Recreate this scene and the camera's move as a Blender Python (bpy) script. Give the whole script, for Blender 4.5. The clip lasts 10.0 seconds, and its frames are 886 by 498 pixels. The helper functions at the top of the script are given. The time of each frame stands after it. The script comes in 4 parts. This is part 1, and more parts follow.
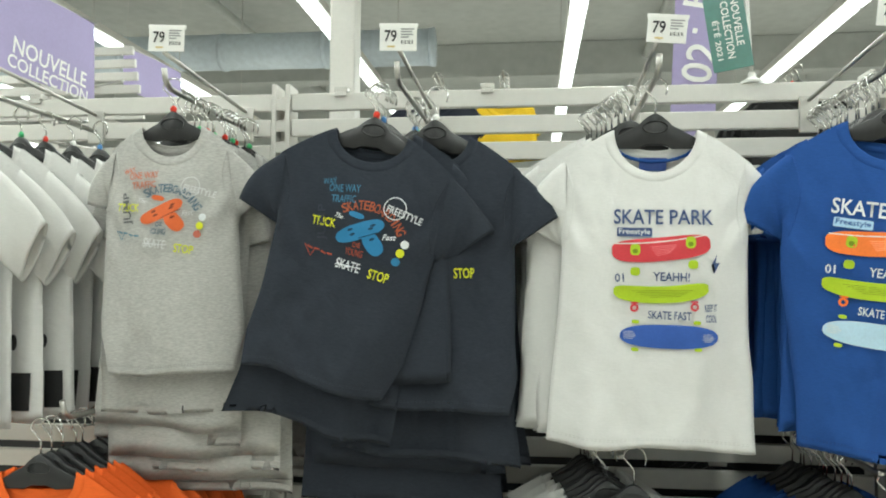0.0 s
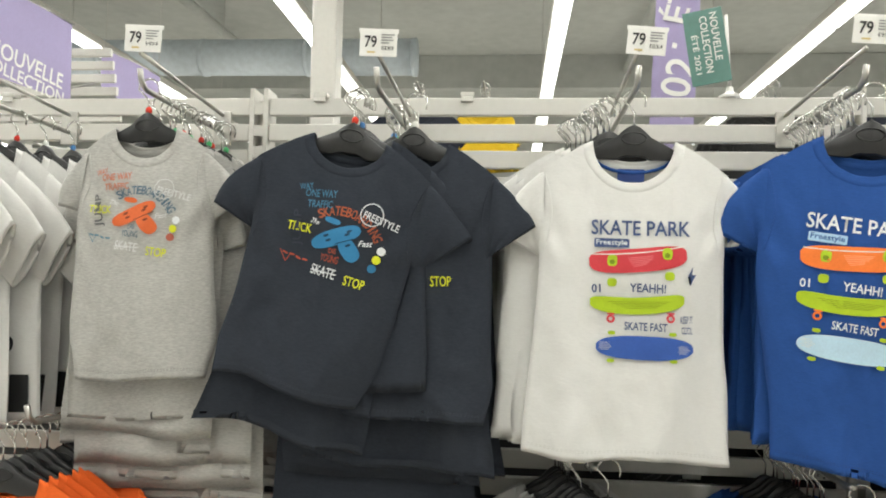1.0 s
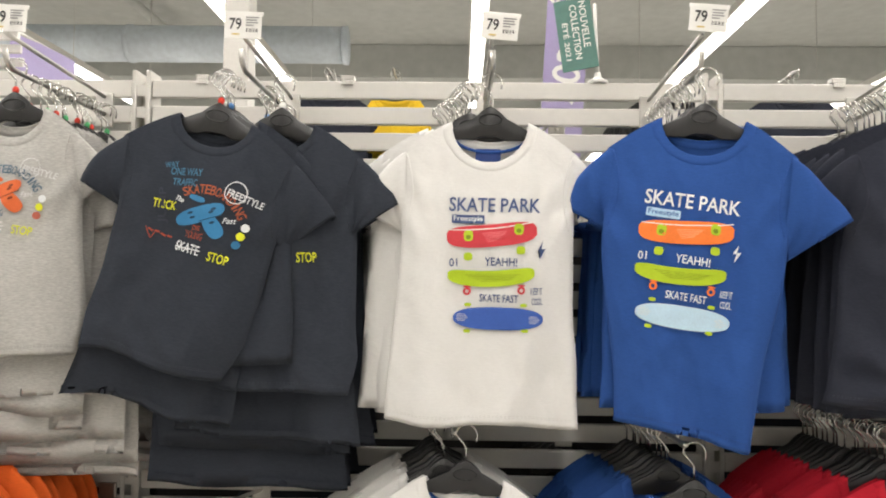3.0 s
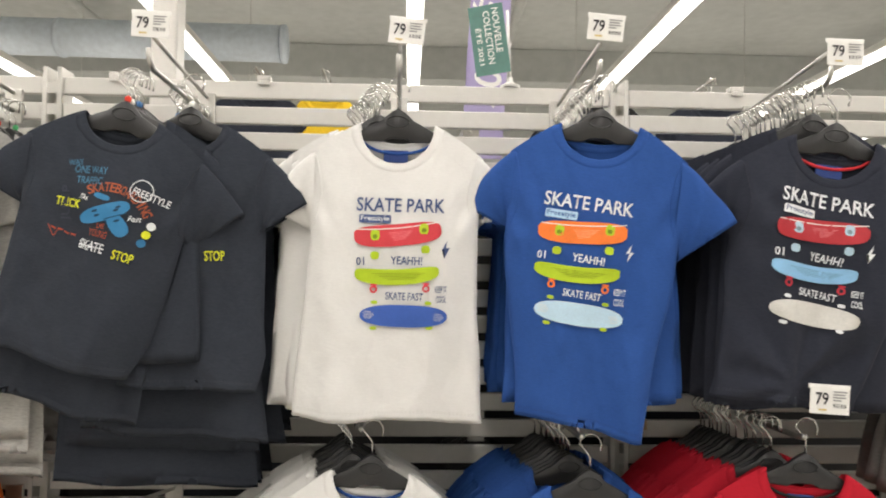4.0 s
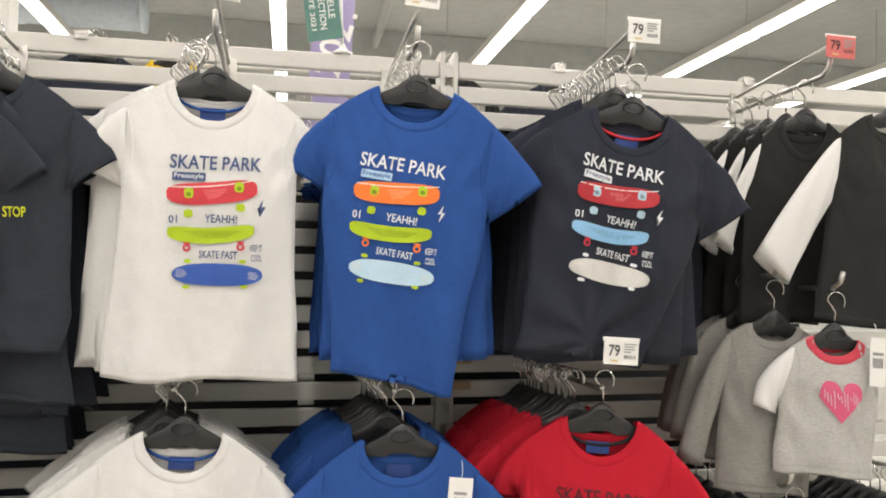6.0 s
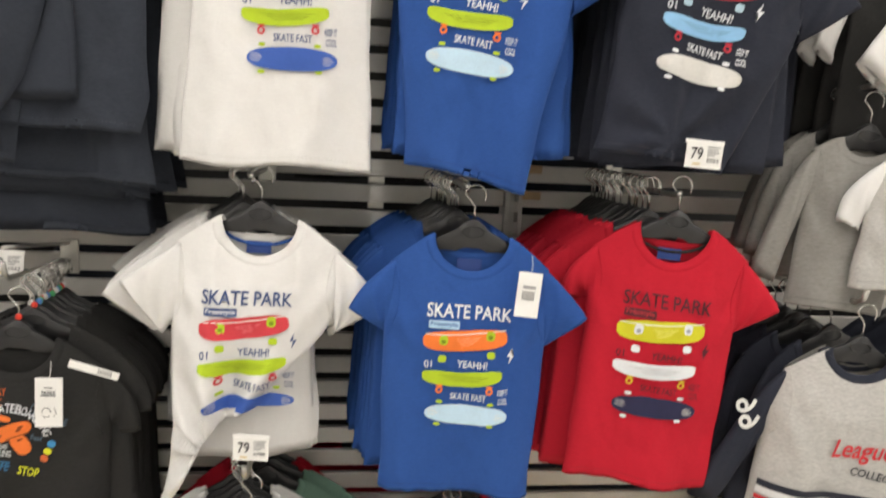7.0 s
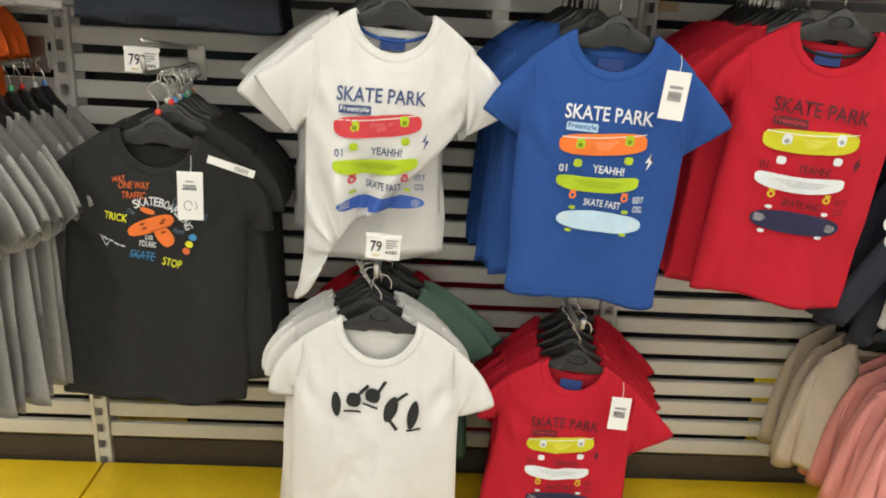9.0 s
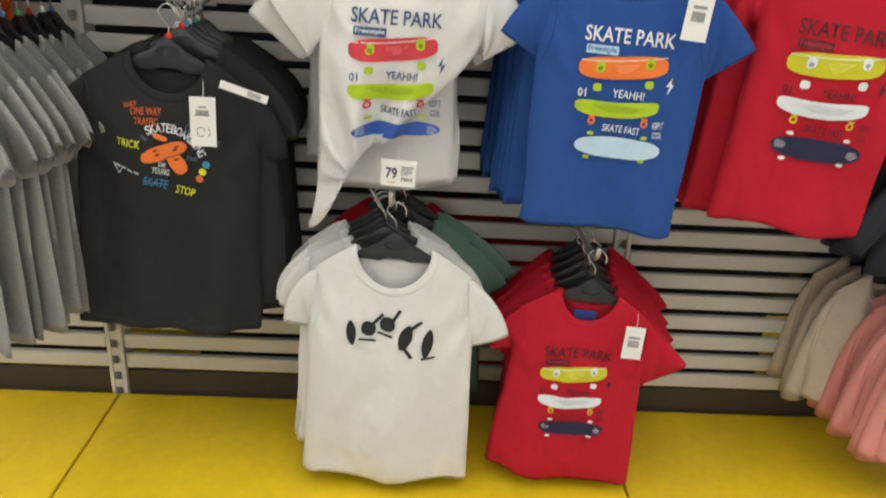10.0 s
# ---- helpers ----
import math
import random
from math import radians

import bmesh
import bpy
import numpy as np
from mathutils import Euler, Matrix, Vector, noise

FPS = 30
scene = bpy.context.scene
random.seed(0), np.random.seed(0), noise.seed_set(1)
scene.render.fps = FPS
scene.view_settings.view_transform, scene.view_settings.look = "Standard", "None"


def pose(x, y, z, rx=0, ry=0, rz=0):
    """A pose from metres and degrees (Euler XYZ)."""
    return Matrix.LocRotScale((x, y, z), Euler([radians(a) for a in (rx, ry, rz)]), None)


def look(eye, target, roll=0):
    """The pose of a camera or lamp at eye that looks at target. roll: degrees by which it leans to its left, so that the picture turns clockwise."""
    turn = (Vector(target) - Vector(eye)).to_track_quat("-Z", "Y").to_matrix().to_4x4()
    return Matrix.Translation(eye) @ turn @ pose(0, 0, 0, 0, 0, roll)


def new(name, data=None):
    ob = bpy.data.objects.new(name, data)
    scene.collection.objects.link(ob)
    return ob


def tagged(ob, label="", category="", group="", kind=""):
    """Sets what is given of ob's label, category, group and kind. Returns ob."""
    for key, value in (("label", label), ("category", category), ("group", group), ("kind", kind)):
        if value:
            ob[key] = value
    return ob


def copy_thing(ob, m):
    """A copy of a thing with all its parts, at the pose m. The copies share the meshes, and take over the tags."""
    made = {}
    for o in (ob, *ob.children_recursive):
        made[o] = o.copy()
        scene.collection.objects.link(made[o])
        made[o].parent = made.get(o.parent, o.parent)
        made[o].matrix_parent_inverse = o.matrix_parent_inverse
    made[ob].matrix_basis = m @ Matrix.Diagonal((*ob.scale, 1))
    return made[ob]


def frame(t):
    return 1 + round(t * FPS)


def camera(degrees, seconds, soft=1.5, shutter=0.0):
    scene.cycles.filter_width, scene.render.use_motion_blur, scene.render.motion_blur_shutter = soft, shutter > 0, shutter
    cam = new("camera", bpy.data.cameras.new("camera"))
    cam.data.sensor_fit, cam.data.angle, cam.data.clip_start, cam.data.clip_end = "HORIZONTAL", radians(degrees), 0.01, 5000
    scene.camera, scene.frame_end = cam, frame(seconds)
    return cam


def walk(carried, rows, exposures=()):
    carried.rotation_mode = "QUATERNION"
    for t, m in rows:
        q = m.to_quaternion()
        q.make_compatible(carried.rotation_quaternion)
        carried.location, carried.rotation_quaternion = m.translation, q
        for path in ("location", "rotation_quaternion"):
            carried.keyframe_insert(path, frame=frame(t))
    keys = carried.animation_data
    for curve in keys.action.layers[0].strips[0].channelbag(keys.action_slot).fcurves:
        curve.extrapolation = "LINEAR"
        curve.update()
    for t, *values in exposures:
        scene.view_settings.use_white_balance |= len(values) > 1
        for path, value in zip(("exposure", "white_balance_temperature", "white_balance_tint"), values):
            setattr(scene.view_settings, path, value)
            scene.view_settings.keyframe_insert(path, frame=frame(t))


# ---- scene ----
cam = camera(60.2, 10.0, soft=1.9, shutter=0.3)
PATH = [
    (0, (-0.114, 0.022, 1.783), (-0.345, 2.007, 1.865), 0.3),
    (0.5, (-0.116, 0.035, 1.779), (-0.299, 2.025, 1.865), 0.8),
    (1, (-0.111, 0.033, 1.778), (-0.288, 2.022, 1.889), 1.2),
    (1.5, (-0.084, 0.019, 1.773), (-0.251, 2.01, 1.866), 0.9),
    (2, (-0.049, 0.01, 1.764), (-0.132, 2.006, 1.856), 0.7),
    (3.5, (0.1, -0.029, 1.748), (0.086, 1.969, 1.837), 0.7),
    (4, (0.131, -0.047, 1.747), (0.221, 1.948, 1.84), 0.7),
    (4.5, (0.16, -0.057, 1.741), (0.306, 1.936, 1.836), 0.2),
    (5, (0.182, -0.075, 1.734), (0.455, 1.905, 1.81), 0.2),
    (5.2, (0.198, -0.087, 1.734), (0.541, 1.883, 1.803), 0.2),
    (6.3, (0.261, -0.086, 1.678), (0.655, 1.874, 1.729), 0.9),
    (6.5, (0.246, -0.066, 1.664), (0.614, 1.899, 1.611), 1.5),
    (7, (0.227, -0.065, 1.585), (0.483, 1.892, 1.261), 2.8),
    (7.5, (0.206, -0.062, 1.555), (0.431, 1.878, 1.123), 2.7),
    (8, (0.195, -0.061, 1.512), (0.38, 1.863, 0.999), 2.4),
    (8.5, (0.163, -0.063, 1.455), (0.296, 1.828, 0.818), 2.8),
    (9, (0.115, -0.065, 1.436), (0.196, 1.826, 0.79), 3.2),
    (9.5, (0.092, -0.069, 1.414), (0.179, 1.819, 0.761), 3.3),
    (10, (0.095, -0.071, 1.388), (0.17, 1.774, 0.622), 3.3),
]
EXPOSURES = [(0, -0.14, 6000, -5), (1, -0.10, 6300, 3), (2, -0.02, 6450, 8), (3.5, 0.0, 6500, 10), (5, 0.0, 6500, 10), (6.5, 0.10, 6500, 10), (7.5, 0.24, 6500, 11), (8.5, 0.20, 6500, 8), (9.5, 0.20, 6450, 4), (10, -0.08, 6400, 6)]
walk(cam, [(t, look(eye, target, roll)) for t, eye, target, roll in PATH], EXPOSURES)

# world: a dim indoor surround, the shop is closed all round
world = bpy.data.worlds.new("world")
scene.world = world
world.use_nodes = True
world.node_tree.nodes["Background"].inputs[0].default_value = (0.8, 0.85, 0.9, 1)
world.node_tree.nodes["Background"].inputs[1].default_value = 0.02

STRIP_X = (-5.9, -4.4, -2.88, -1.36, 0.15, 1.68, 3.3, 4.85, 6.4)
STRIP_Z = 3.35
for sx in STRIP_X:
    lamp = bpy.data.lights.new("strip_lamp", "AREA")
    lamp.shape, lamp.size, lamp.size_y, lamp.energy, lamp.color = "RECTANGLE", 0.09, 15.0, 107.0, (1.0, 0.94, 0.87)
    new("strip_lamp", lamp).matrix_world = pose(sx, 4.5, STRIP_Z - 0.035)


# ---------------------------------------------------------------- materials
def base_mat(name, rough=0.5, metal=0.0):
    m = bpy.data.materials.new(name)
    m.use_nodes = True
    p = m.node_tree.nodes["Principled BSDF"]
    p.inputs["Roughness"].default_value = rough
    p.inputs["Metallic"].default_value = metal
    return m, m.node_tree.nodes, m.node_tree.links, p


def varied(name, col, rough=0.5, metal=0.0, scale=8.0, amount=0.12, fine=120.0, bump=0.15, spec=0.5, streak=(1, 1, 1)):
    """A surface with blotches, fine grain and a little relief."""
    m, n, l, p = base_mat(name, rough, metal)
    tc = n.new("ShaderNodeTexCoord")
    mp = n.new("ShaderNodeMapping")
    mp.inputs["Scale"].default_value = streak
    info = n.new("ShaderNodeObjectInfo")
    l.new(tc.outputs["Object"], mp.inputs["Vector"])
    big, small = n.new("ShaderNodeTexNoise"), n.new("ShaderNodeTexNoise")
    for t, sc, de in ((big, scale, 4), (small, fine, 3)):
        t.inputs["Scale"].default_value, t.inputs["Detail"].default_value = sc, de
        t.noise_dimensions = "4D"
        l.new(mp.outputs[0], t.inputs["Vector"])
        l.new(info.outputs["Random"], t.inputs["W"])
    add = n.new("ShaderNodeMath")
    add.operation = "ADD"
    l.new(big.outputs["Fac"], add.inputs[0])
    l.new(small.outputs["Fac"], add.inputs[1])
    ramp = n.new("ShaderNodeMapRange")
    ramp.inputs["From Min"].default_value, ramp.inputs["From Max"].default_value = 0.6, 1.4
    ramp.inputs["To Min"].default_value, ramp.inputs["To Max"].default_value = 1 - amount, 1 + amount
    l.new(add.outputs[0], ramp.inputs["Value"])
    mix = n.new("ShaderNodeMix")
    mix.data_type, mix.blend_type = "RGBA", "MULTIPLY"
    mix.inputs["Factor"].default_value = 1
    mix.inputs["A"].default_value = (*col, 1)
    l.new(ramp.outputs[0], mix.inputs["B"])
    l.new(mix.outputs["Result"], p.inputs["Base Color"])
    bp = n.new("ShaderNodeBump")
    bp.inputs["Strength"].default_value, bp.inputs["Distance"].default_value = bump, 0.002
    l.new(small.outputs["Fac"], bp.inputs["Height"])
    l.new(bp.outputs[0], p.inputs["Normal"])
    p.inputs["Specular IOR Level"].default_value = spec
    return m


def cloth(name, col, heather=0.06, rough=0.92):
    """Jersey: knit ribs, soft creases in the relief, a little fuzz."""
    m, n, l, p = base_mat(name, rough)
    tc, info = n.new("ShaderNodeTexCoord"), n.new("ShaderNodeObjectInfo")
    mp = n.new("ShaderNodeMapping")
    mp.inputs["Scale"].default_value = (0.35, 0.6, 1.6)
    l.new(tc.outputs["Object"], mp.inputs["Vector"])
    grain, crease = n.new("ShaderNodeTexNoise"), n.new("ShaderNodeTexNoise")
    grain.inputs["Scale"].default_value, grain.inputs["Detail"].default_value = 330, 4
    crease.inputs["Scale"].default_value, crease.inputs["Detail"].default_value = 11, 6
    crease.inputs["Distortion"].default_value = 0.8
    for t in (grain, crease):
        t.noise_dimensions = "4D"
        l.new(info.outputs["Random"], t.inputs["W"])
    l.new(mp.outputs[0], grain.inputs["Vector"])
    l.new(tc.outputs["Object"], crease.inputs["Vector"])
    ramp = n.new("ShaderNodeMapRange")
    ramp.inputs["From Min"].default_value, ramp.inputs["From Max"].default_value = 0.3, 0.7
    ramp.inputs["To Min"].default_value, ramp.inputs["To Max"].default_value = 1 - heather, 1 + heather
    l.new(grain.outputs["Fac"], ramp.inputs["Value"])
    ramp2 = n.new("ShaderNodeMapRange")
    ramp2.inputs["To Min"].default_value, ramp2.inputs["To Max"].default_value = 0.94, 1.05
    l.new(crease.outputs["Fac"], ramp2.inputs["Value"])
    mul = n.new("ShaderNodeMath")
    mul.operation = "MULTIPLY"
    l.new(ramp.outputs[0], mul.inputs[0])
    l.new(ramp2.outputs[0], mul.inputs[1])
    mix = n.new("ShaderNodeMix")
    mix.data_type, mix.blend_type = "RGBA", "MULTIPLY"
    mix.inputs["Factor"].default_value = 1
    mix.inputs["A"].default_value = (*col, 1)
    l.new(mul.outputs[0], mix.inputs["B"])
    l.new(mix.outputs["Result"], p.inputs["Base Color"])
    warp = n.new("ShaderNodeMapping")
    warp.inputs["Rotation"].default_value = (0, 0.35, 0)
    warp.inputs["Scale"].default_value = (1.0, 1.0, 0.45)
    l.new(tc.outputs["Object"], warp.inputs["Vector"])
    ridge = n.new("ShaderNodeTexNoise")
    ridge.noise_dimensions, ridge.noise_type = "4D", "RIDGED_MULTIFRACTAL"
    ridge.inputs["Scale"].default_value, ridge.inputs["Detail"].default_value, ridge.inputs["Distortion"].default_value = 9, 2.5, 0.6
    l.new(warp.outputs[0], ridge.inputs["Vector"])
    l.new(info.outputs["Random"], ridge.inputs["W"])
    b0 = n.new("ShaderNodeBump")
    b0.inputs["Strength"].default_value, b0.inputs["Distance"].default_value = 0.22, 0.005
    l.new(ridge.outputs["Fac"], b0.inputs["Height"])
    b1, b2 = n.new("ShaderNodeBump"), n.new("ShaderNodeBump")
    l.new(b0.outputs[0], b1.inputs["Normal"])
    b1.inputs["Strength"].default_value, b1.inputs["Distance"].default_value = 0.32, 0.014
    b2.inputs["Strength"].default_value, b2.inputs["Distance"].default_value = 0.25, 0.001
    l.new(crease.outputs["Fac"], b1.inputs["Height"])
    l.new(grain.outputs["Fac"], b2.inputs["Height"])
    l.new(b1.outputs[0], b2.inputs["Normal"])
    l.new(b2.outputs[0], p.inputs["Normal"])
    p.inputs["Sheen Weight"].default_value = 0.12
    p.inputs["Sheen Tint"].default_value = (*(min(1, 2.5 * v + 0.05) for v in col), 1)
    p.inputs["Sheen Roughness"].default_value = 0.5
    p.inputs["Specular IOR Level"].default_value = 0.2
    return m


INKS = {}


def ink(col, rough=0.6):
    """Screen-print ink, slightly worn."""
    if col not in INKS:
        INKS[col] = varied("ink", col, rough, scale=30, amount=0.10, fine=260, bump=0.1, spec=0.3)
    return INKS[col]


WHITE_C = cloth("white_jersey", (0.71, 0.70, 0.685), 0.03)
NAVY_C = cloth("navy_jersey", (0.031, 0.036, 0.048), 0.12)
NAVY2_C = cloth("dark_navy_jersey", (0.026, 0.029, 0.042), 0.12)
BLUE_C = cloth("royal_blue_jersey", (0.026, 0.080, 0.285), 0.07)
RED_C = cloth("red_jersey", (0.48, 0.014, 0.030), 0.06)
BLACK_C = cloth("black_jersey", (0.025, 0.0245, 0.024), 0.12)
GREY_C = cloth("grey_marl_jersey", (0.44, 0.43, 0.41), 0.17)
DGREY_C = cloth("dark_grey_marl_jersey", (0.27, 0.262, 0.25), 0.17)
GREYSW_C = cloth("mid_grey_marl_fleece", (0.27, 0.26, 0.245), 0.15)
ORANGE_C = cloth("orange_jersey", (0.80, 0.14, 0.025), 0.06)
GREEN_C = cloth("sage_green_jersey", (0.13, 0.22, 0.17), 0.08)
YELLOW_C = cloth("yellow_jersey", (0.78, 0.52, 0.03), 0.06)
BEIGE_C = cloth("beige_fleece", (0.57, 0.49, 0.40), 0.10)
PINK_C = cloth("pink_jersey", (0.72, 0.30, 0.28), 0.06)
CORAL_C = cloth("coral_jersey", (0.75, 0.16, 0.18), 0.06)
RAIL_M = varied("cream_painted_steel", (0.66, 0.64, 0.60), 0.42, scale=3, amount=0.05, fine=60, bump=0.05)
STEEL_M = varied("chromed_steel", (0.62, 0.61, 0.58), 0.22, 1.0, scale=20, amount=0.10, fine=200, bump=0.05)
ROD_M = varied("satin_steel", (0.55, 0.54, 0.51), 0.36, 1.0, scale=20, amount=0.10, fine=200, bump=0.05)
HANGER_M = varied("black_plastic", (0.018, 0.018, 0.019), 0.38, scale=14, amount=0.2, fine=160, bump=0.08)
DECK_M = varied("yellow_laminate", (0.78, 0.54, 0.015), 0.38, scale=3, amount=0.10, fine=45, bump=0.06)
CARD_M = varied("white_card", (0.80, 0.79, 0.76), 0.5, scale=12, amount=0.04, fine=160, bump=0.05)
BLACKINK_M = ink((0.03, 0.03, 0.032))
GREYINK_M = ink((0.30, 0.30, 0.30))
FLOOR_M = varied("pale_floor_tile", (0.58, 0.56, 0.52), 0.25, scale=1.2, amount=0.10, fine=30, bump=0.04)
CEIL_M = varied("dark_painted_ceiling", (0.46, 0.47, 0.45), 0.85, scale=0.8, amount=0.12, fine=9, bump=0.2)
WALL_M = varied("pale_wall_paint", (0.72, 0.72, 0.69), 0.8, scale=0.7, amount=0.08, fine=14, bump=0.1)
DUCT_M = varied("galvanised_duct", (0.62, 0.68, 0.74), 0.5, 0.2, scale=3, amount=0.15, fine=20, bump=0.1)
PURPLE_M = varied("purple_banner_fabric", (0.36, 0.31, 0.52), 0.7, scale=4, amount=0.06, fine=90, bump=0.08)
TEAL_M = varied("green_printed_card", (0.09, 0.21, 0.18), 0.3, scale=6, amount=0.18, fine=60, bump=0.08)
BASE_M = varied("dark_base_panel", (0.060, 0.046, 0.034), 0.6, scale=4, amount=0.2, fine=50, bump=0.08)
WOOD_M = varied("kraft_card", (0.55, 0.40, 0.24), 0.7, scale=20, amount=0.1, fine=120, bump=0.1)
glow, gn, gl, gp = base_mat("strip_glow", 0.4)
gp.inputs["Base Color"].default_value = (0.9, 0.9, 0.9, 1)
gp.inputs["Emission Color"].default_value = (1.0, 0.97, 0.93, 1)
gp.inputs["Emission Strength"].default_value = 4.0


# ---------------------------------------------------------------- mesh helpers
def link_mesh(name, bm, mat, smooth=True):
    me = bpy.data.meshes.new(name)
    bm.normal_update()
    bm.to_mesh(me)
    bm.free()
    if smooth:
        for p in me.polygons:
            p.use_smooth = True
    me.materials.append(mat)
    return new(name, me)


def part(name, bm, mat, parent, label="", smooth=True):
    """One mesh under a thing or under a part."""
    ob = link_mesh(name, bm, mat, smooth)
    ob.parent = parent
    if label:
        tagged(ob, label)
    return ob


def thing(name, label, category, group="", kind="", m=None):
    ob = new(name)
    ob.empty_display_size = 0.02
    tagged(ob, label, category, group, kind)
    if m is not None:
        ob.matrix_basis = m
    return ob


def box_bm(x0, y0, z0, x1, y1, z1, bev=0.0):
    bm = bmesh.new()
    bmesh.ops.create_cube(bm, size=1)
    bmesh.ops.scale(bm, vec=(x1 - x0, y1 - y0, z1 - z0), verts=bm.verts)
    bmesh.ops.translate(bm, vec=((x0 + x1) / 2, (y0 + y1) / 2, (z0 + z1) / 2), verts=bm.verts)
    if bev:
        bmesh.ops.bevel(bm, geom=bm.edges[:], offset=bev, segments=2, affect="EDGES", profile=0.5)
    return bm


def grid_into(bm, fn, nu, nv, closed=False):
    """A sheet of nu x nv cells; fn(a, b) with a, b in 0..1."""
    rows = [[bm.verts.new(fn(i / nu, j / nv)) for i in range(nu if closed else nu + 1)] for j in range(nv + 1)]
    w = len(rows[0])
    for j in range(nv):
        for i in range(nu):
            k = (i + 1) % w
            bm.faces.new((rows[j][i], rows[j][k], rows[j + 1][k], rows[j + 1][i]))
    return rows


def tube_into(bm, pts, r, n=8):
    """A round bar along a line of points, closed at its ends."""
    pts = [Vector(p) for p in pts]
    rings, side = [], None
    for i, p in enumerate(pts):
        d = (pts[min(i + 1, len(pts) - 1)] - pts[max(i - 1, 0)]).normalized()
        if side is None:
            side = d.cross(Vector((0, 0, 1)) if abs(d.z) < 0.9 else Vector((1, 0, 0))).normalized()
        side = (side - d * side.dot(d)).normalized()
        up = d.cross(side)
        rings.append([bm.verts.new(p + r * (math.cos(a) * side + math.sin(a) * up)) for a in (2 * math.pi * k / n for k in range(n))])
    for a, b in zip(rings, rings[1:]):
        for k in range(n):
            bm.faces.new((a[k], a[(k + 1) % n], b[(k + 1) % n], b[k]))
    bm.faces.new(rings[0][::-1])
    bm.faces.new(rings[-1])


def tube_bm(pts, r, n=8):
    bm = bmesh.new()
    tube_into(bm, pts, r, n)
    return bm


TEXTS = {}


def text_tris(s):
    """Corners and faces of a word in the built-in font, in a box from 0,0 to 1,1."""
    if s not in TEXTS:
        cu = bpy.data.curves.new("word", "FONT")
        cu.body = s
        cu.resolution_u, cu.offset = 3, 0.014
        ob = bpy.data.objects.new("word", cu)
        me = ob.to_mesh()
        co = np.array([v.co[:] for v in me.vertices])[:, :2]
        faces = [tuple(p.vertices) for p in me.polygons]
        ob.to_mesh_clear()
        bpy.data.objects.remove(ob)
        bpy.data.curves.remove(cu)
        lo, hi = co.min(0), co.max(0)
        TEXTS[s] = ((co - lo) / (hi - lo), faces)
    return TEXTS[s]


def word_into(bm, s, cx, cy, w, h, place, turn=0.0, slant=0.0):
    """A word of that width and height round cx, cy; place(u, v) gives its point on the surface."""
    co, faces = text_tris(s)
    c, si = math.cos(radians(turn)), math.sin(radians(turn))
    vs = []
    for x, y in co:
        a, b = (x - 0.5) * w + slant * (y - 0.5) * h, (y - 0.5) * h
        vs.append(bm.verts.new(place(cx + a * c - b * si, cy + a * si + b * c)))
    for f in faces:
        try:
            bm.faces.new([vs[i] for i in f])
        except ValueError:
            pass


def word_bm(*args, **kw):
    bm = bmesh.new()
    word_into(bm, *args, **kw)
    return bm


# ---------------------------------------------------------------- the shop
def slab(name, x0, y0, z0, x1, y1, z1, mat, label, category, bev=0.0):
    return tagged(link_mesh(name, box_bm(x0, y0, z0, x1, y1, z1, bev), mat, False), label, category, kind="structure")


slab("floor", -9, -4, -0.1, 9, 13, 0, FLOOR_M, "pale polished shop floor under the racks", "floor")
slab("ceiling", -9, -4, 4.6, 9, 13, 4.7, CEIL_M, "dark grey painted open shop ceiling", "ceiling")
slab("wall_north", -9, 13, 0, 9, 13.15, 4.6, CEIL_M, "dark far wall of the shop", "wall")
slab("wall_south", -9, -4.15, 0, 9, -4, 4.6, WALL_M, "pale shop wall", "wall")
slab("wall_west", -9.15, -4.15, 0, -9, 13.15, 4.6, WALL_M, "pale shop wall", "wall")
slab("wall_east", 9, -4.15, 0, 9.15, 13.15, 4.6, WALL_M, "pale shop wall", "wall")

for sx in STRIP_X:
    st = thing("strip_light", "white LED strip light hung under a dark ceiling", "ceiling light", "strip lights", m=pose(sx, 0, STRIP_Z))
    part("housing", box_bm(-0.055, -3, 0.0, 0.055, 12, 0.05, 0.006), RAIL_M, st, smooth=False)
    for k in range(10):
        part("diffuser", box_bm(-0.045, -2.98 + 1.5 * k, -0.03, 0.045, -1.52 + 1.5 * k, -0.001, 0.008), glow, st, "glowing white diffuser", smooth=False)
    for hy in (-2, 1, 4, 7, 10):
        part("suspension_wire", tube_bm([(0, hy, 0.05), (0, hy, 1.25)], 0.003, 5), ROD_M, st)

duct = thing("air_duct", "grey-blue round metal air duct under the ceiling", "air duct")
bm = bmesh.new()
tube_into(bm, [(-9, 6.6, 3.86), (-1.0, 6.6, 3.83)], 0.16, 24)
part("pipe", bm, DUCT_M, duct)
for k in range(9):
    part("collar", tube_bm([(-8.6 + k * 0.95, 6.6, 3.858 - k * 0.0037), (-8.56 + k * 0.95, 6.6, 3.858 - k * 0.0037)], 0.168, 24), DUCT_M, duct)
for bx in (-3.4, 0.9, 5.0):
    bm = bmesh.new()
    tube_into(bm, [(bx, -3.9, 4.42), (bx + 0.4, 12.9, 4.42)], 0.05, 12)
    tagged(link_mesh("ceiling_pipe", bm, CEIL_M), "dark painted service pipe under the ceiling", "pipe", kind="structure")
bm = box_bm(-9, 9.0, 4.2, 9, 9.25, 4.6, 0.01)
tagged(link_mesh("ceiling_beam", bm, CEIL_M, False), "dark painted ceiling beam", "beam", kind="structure")

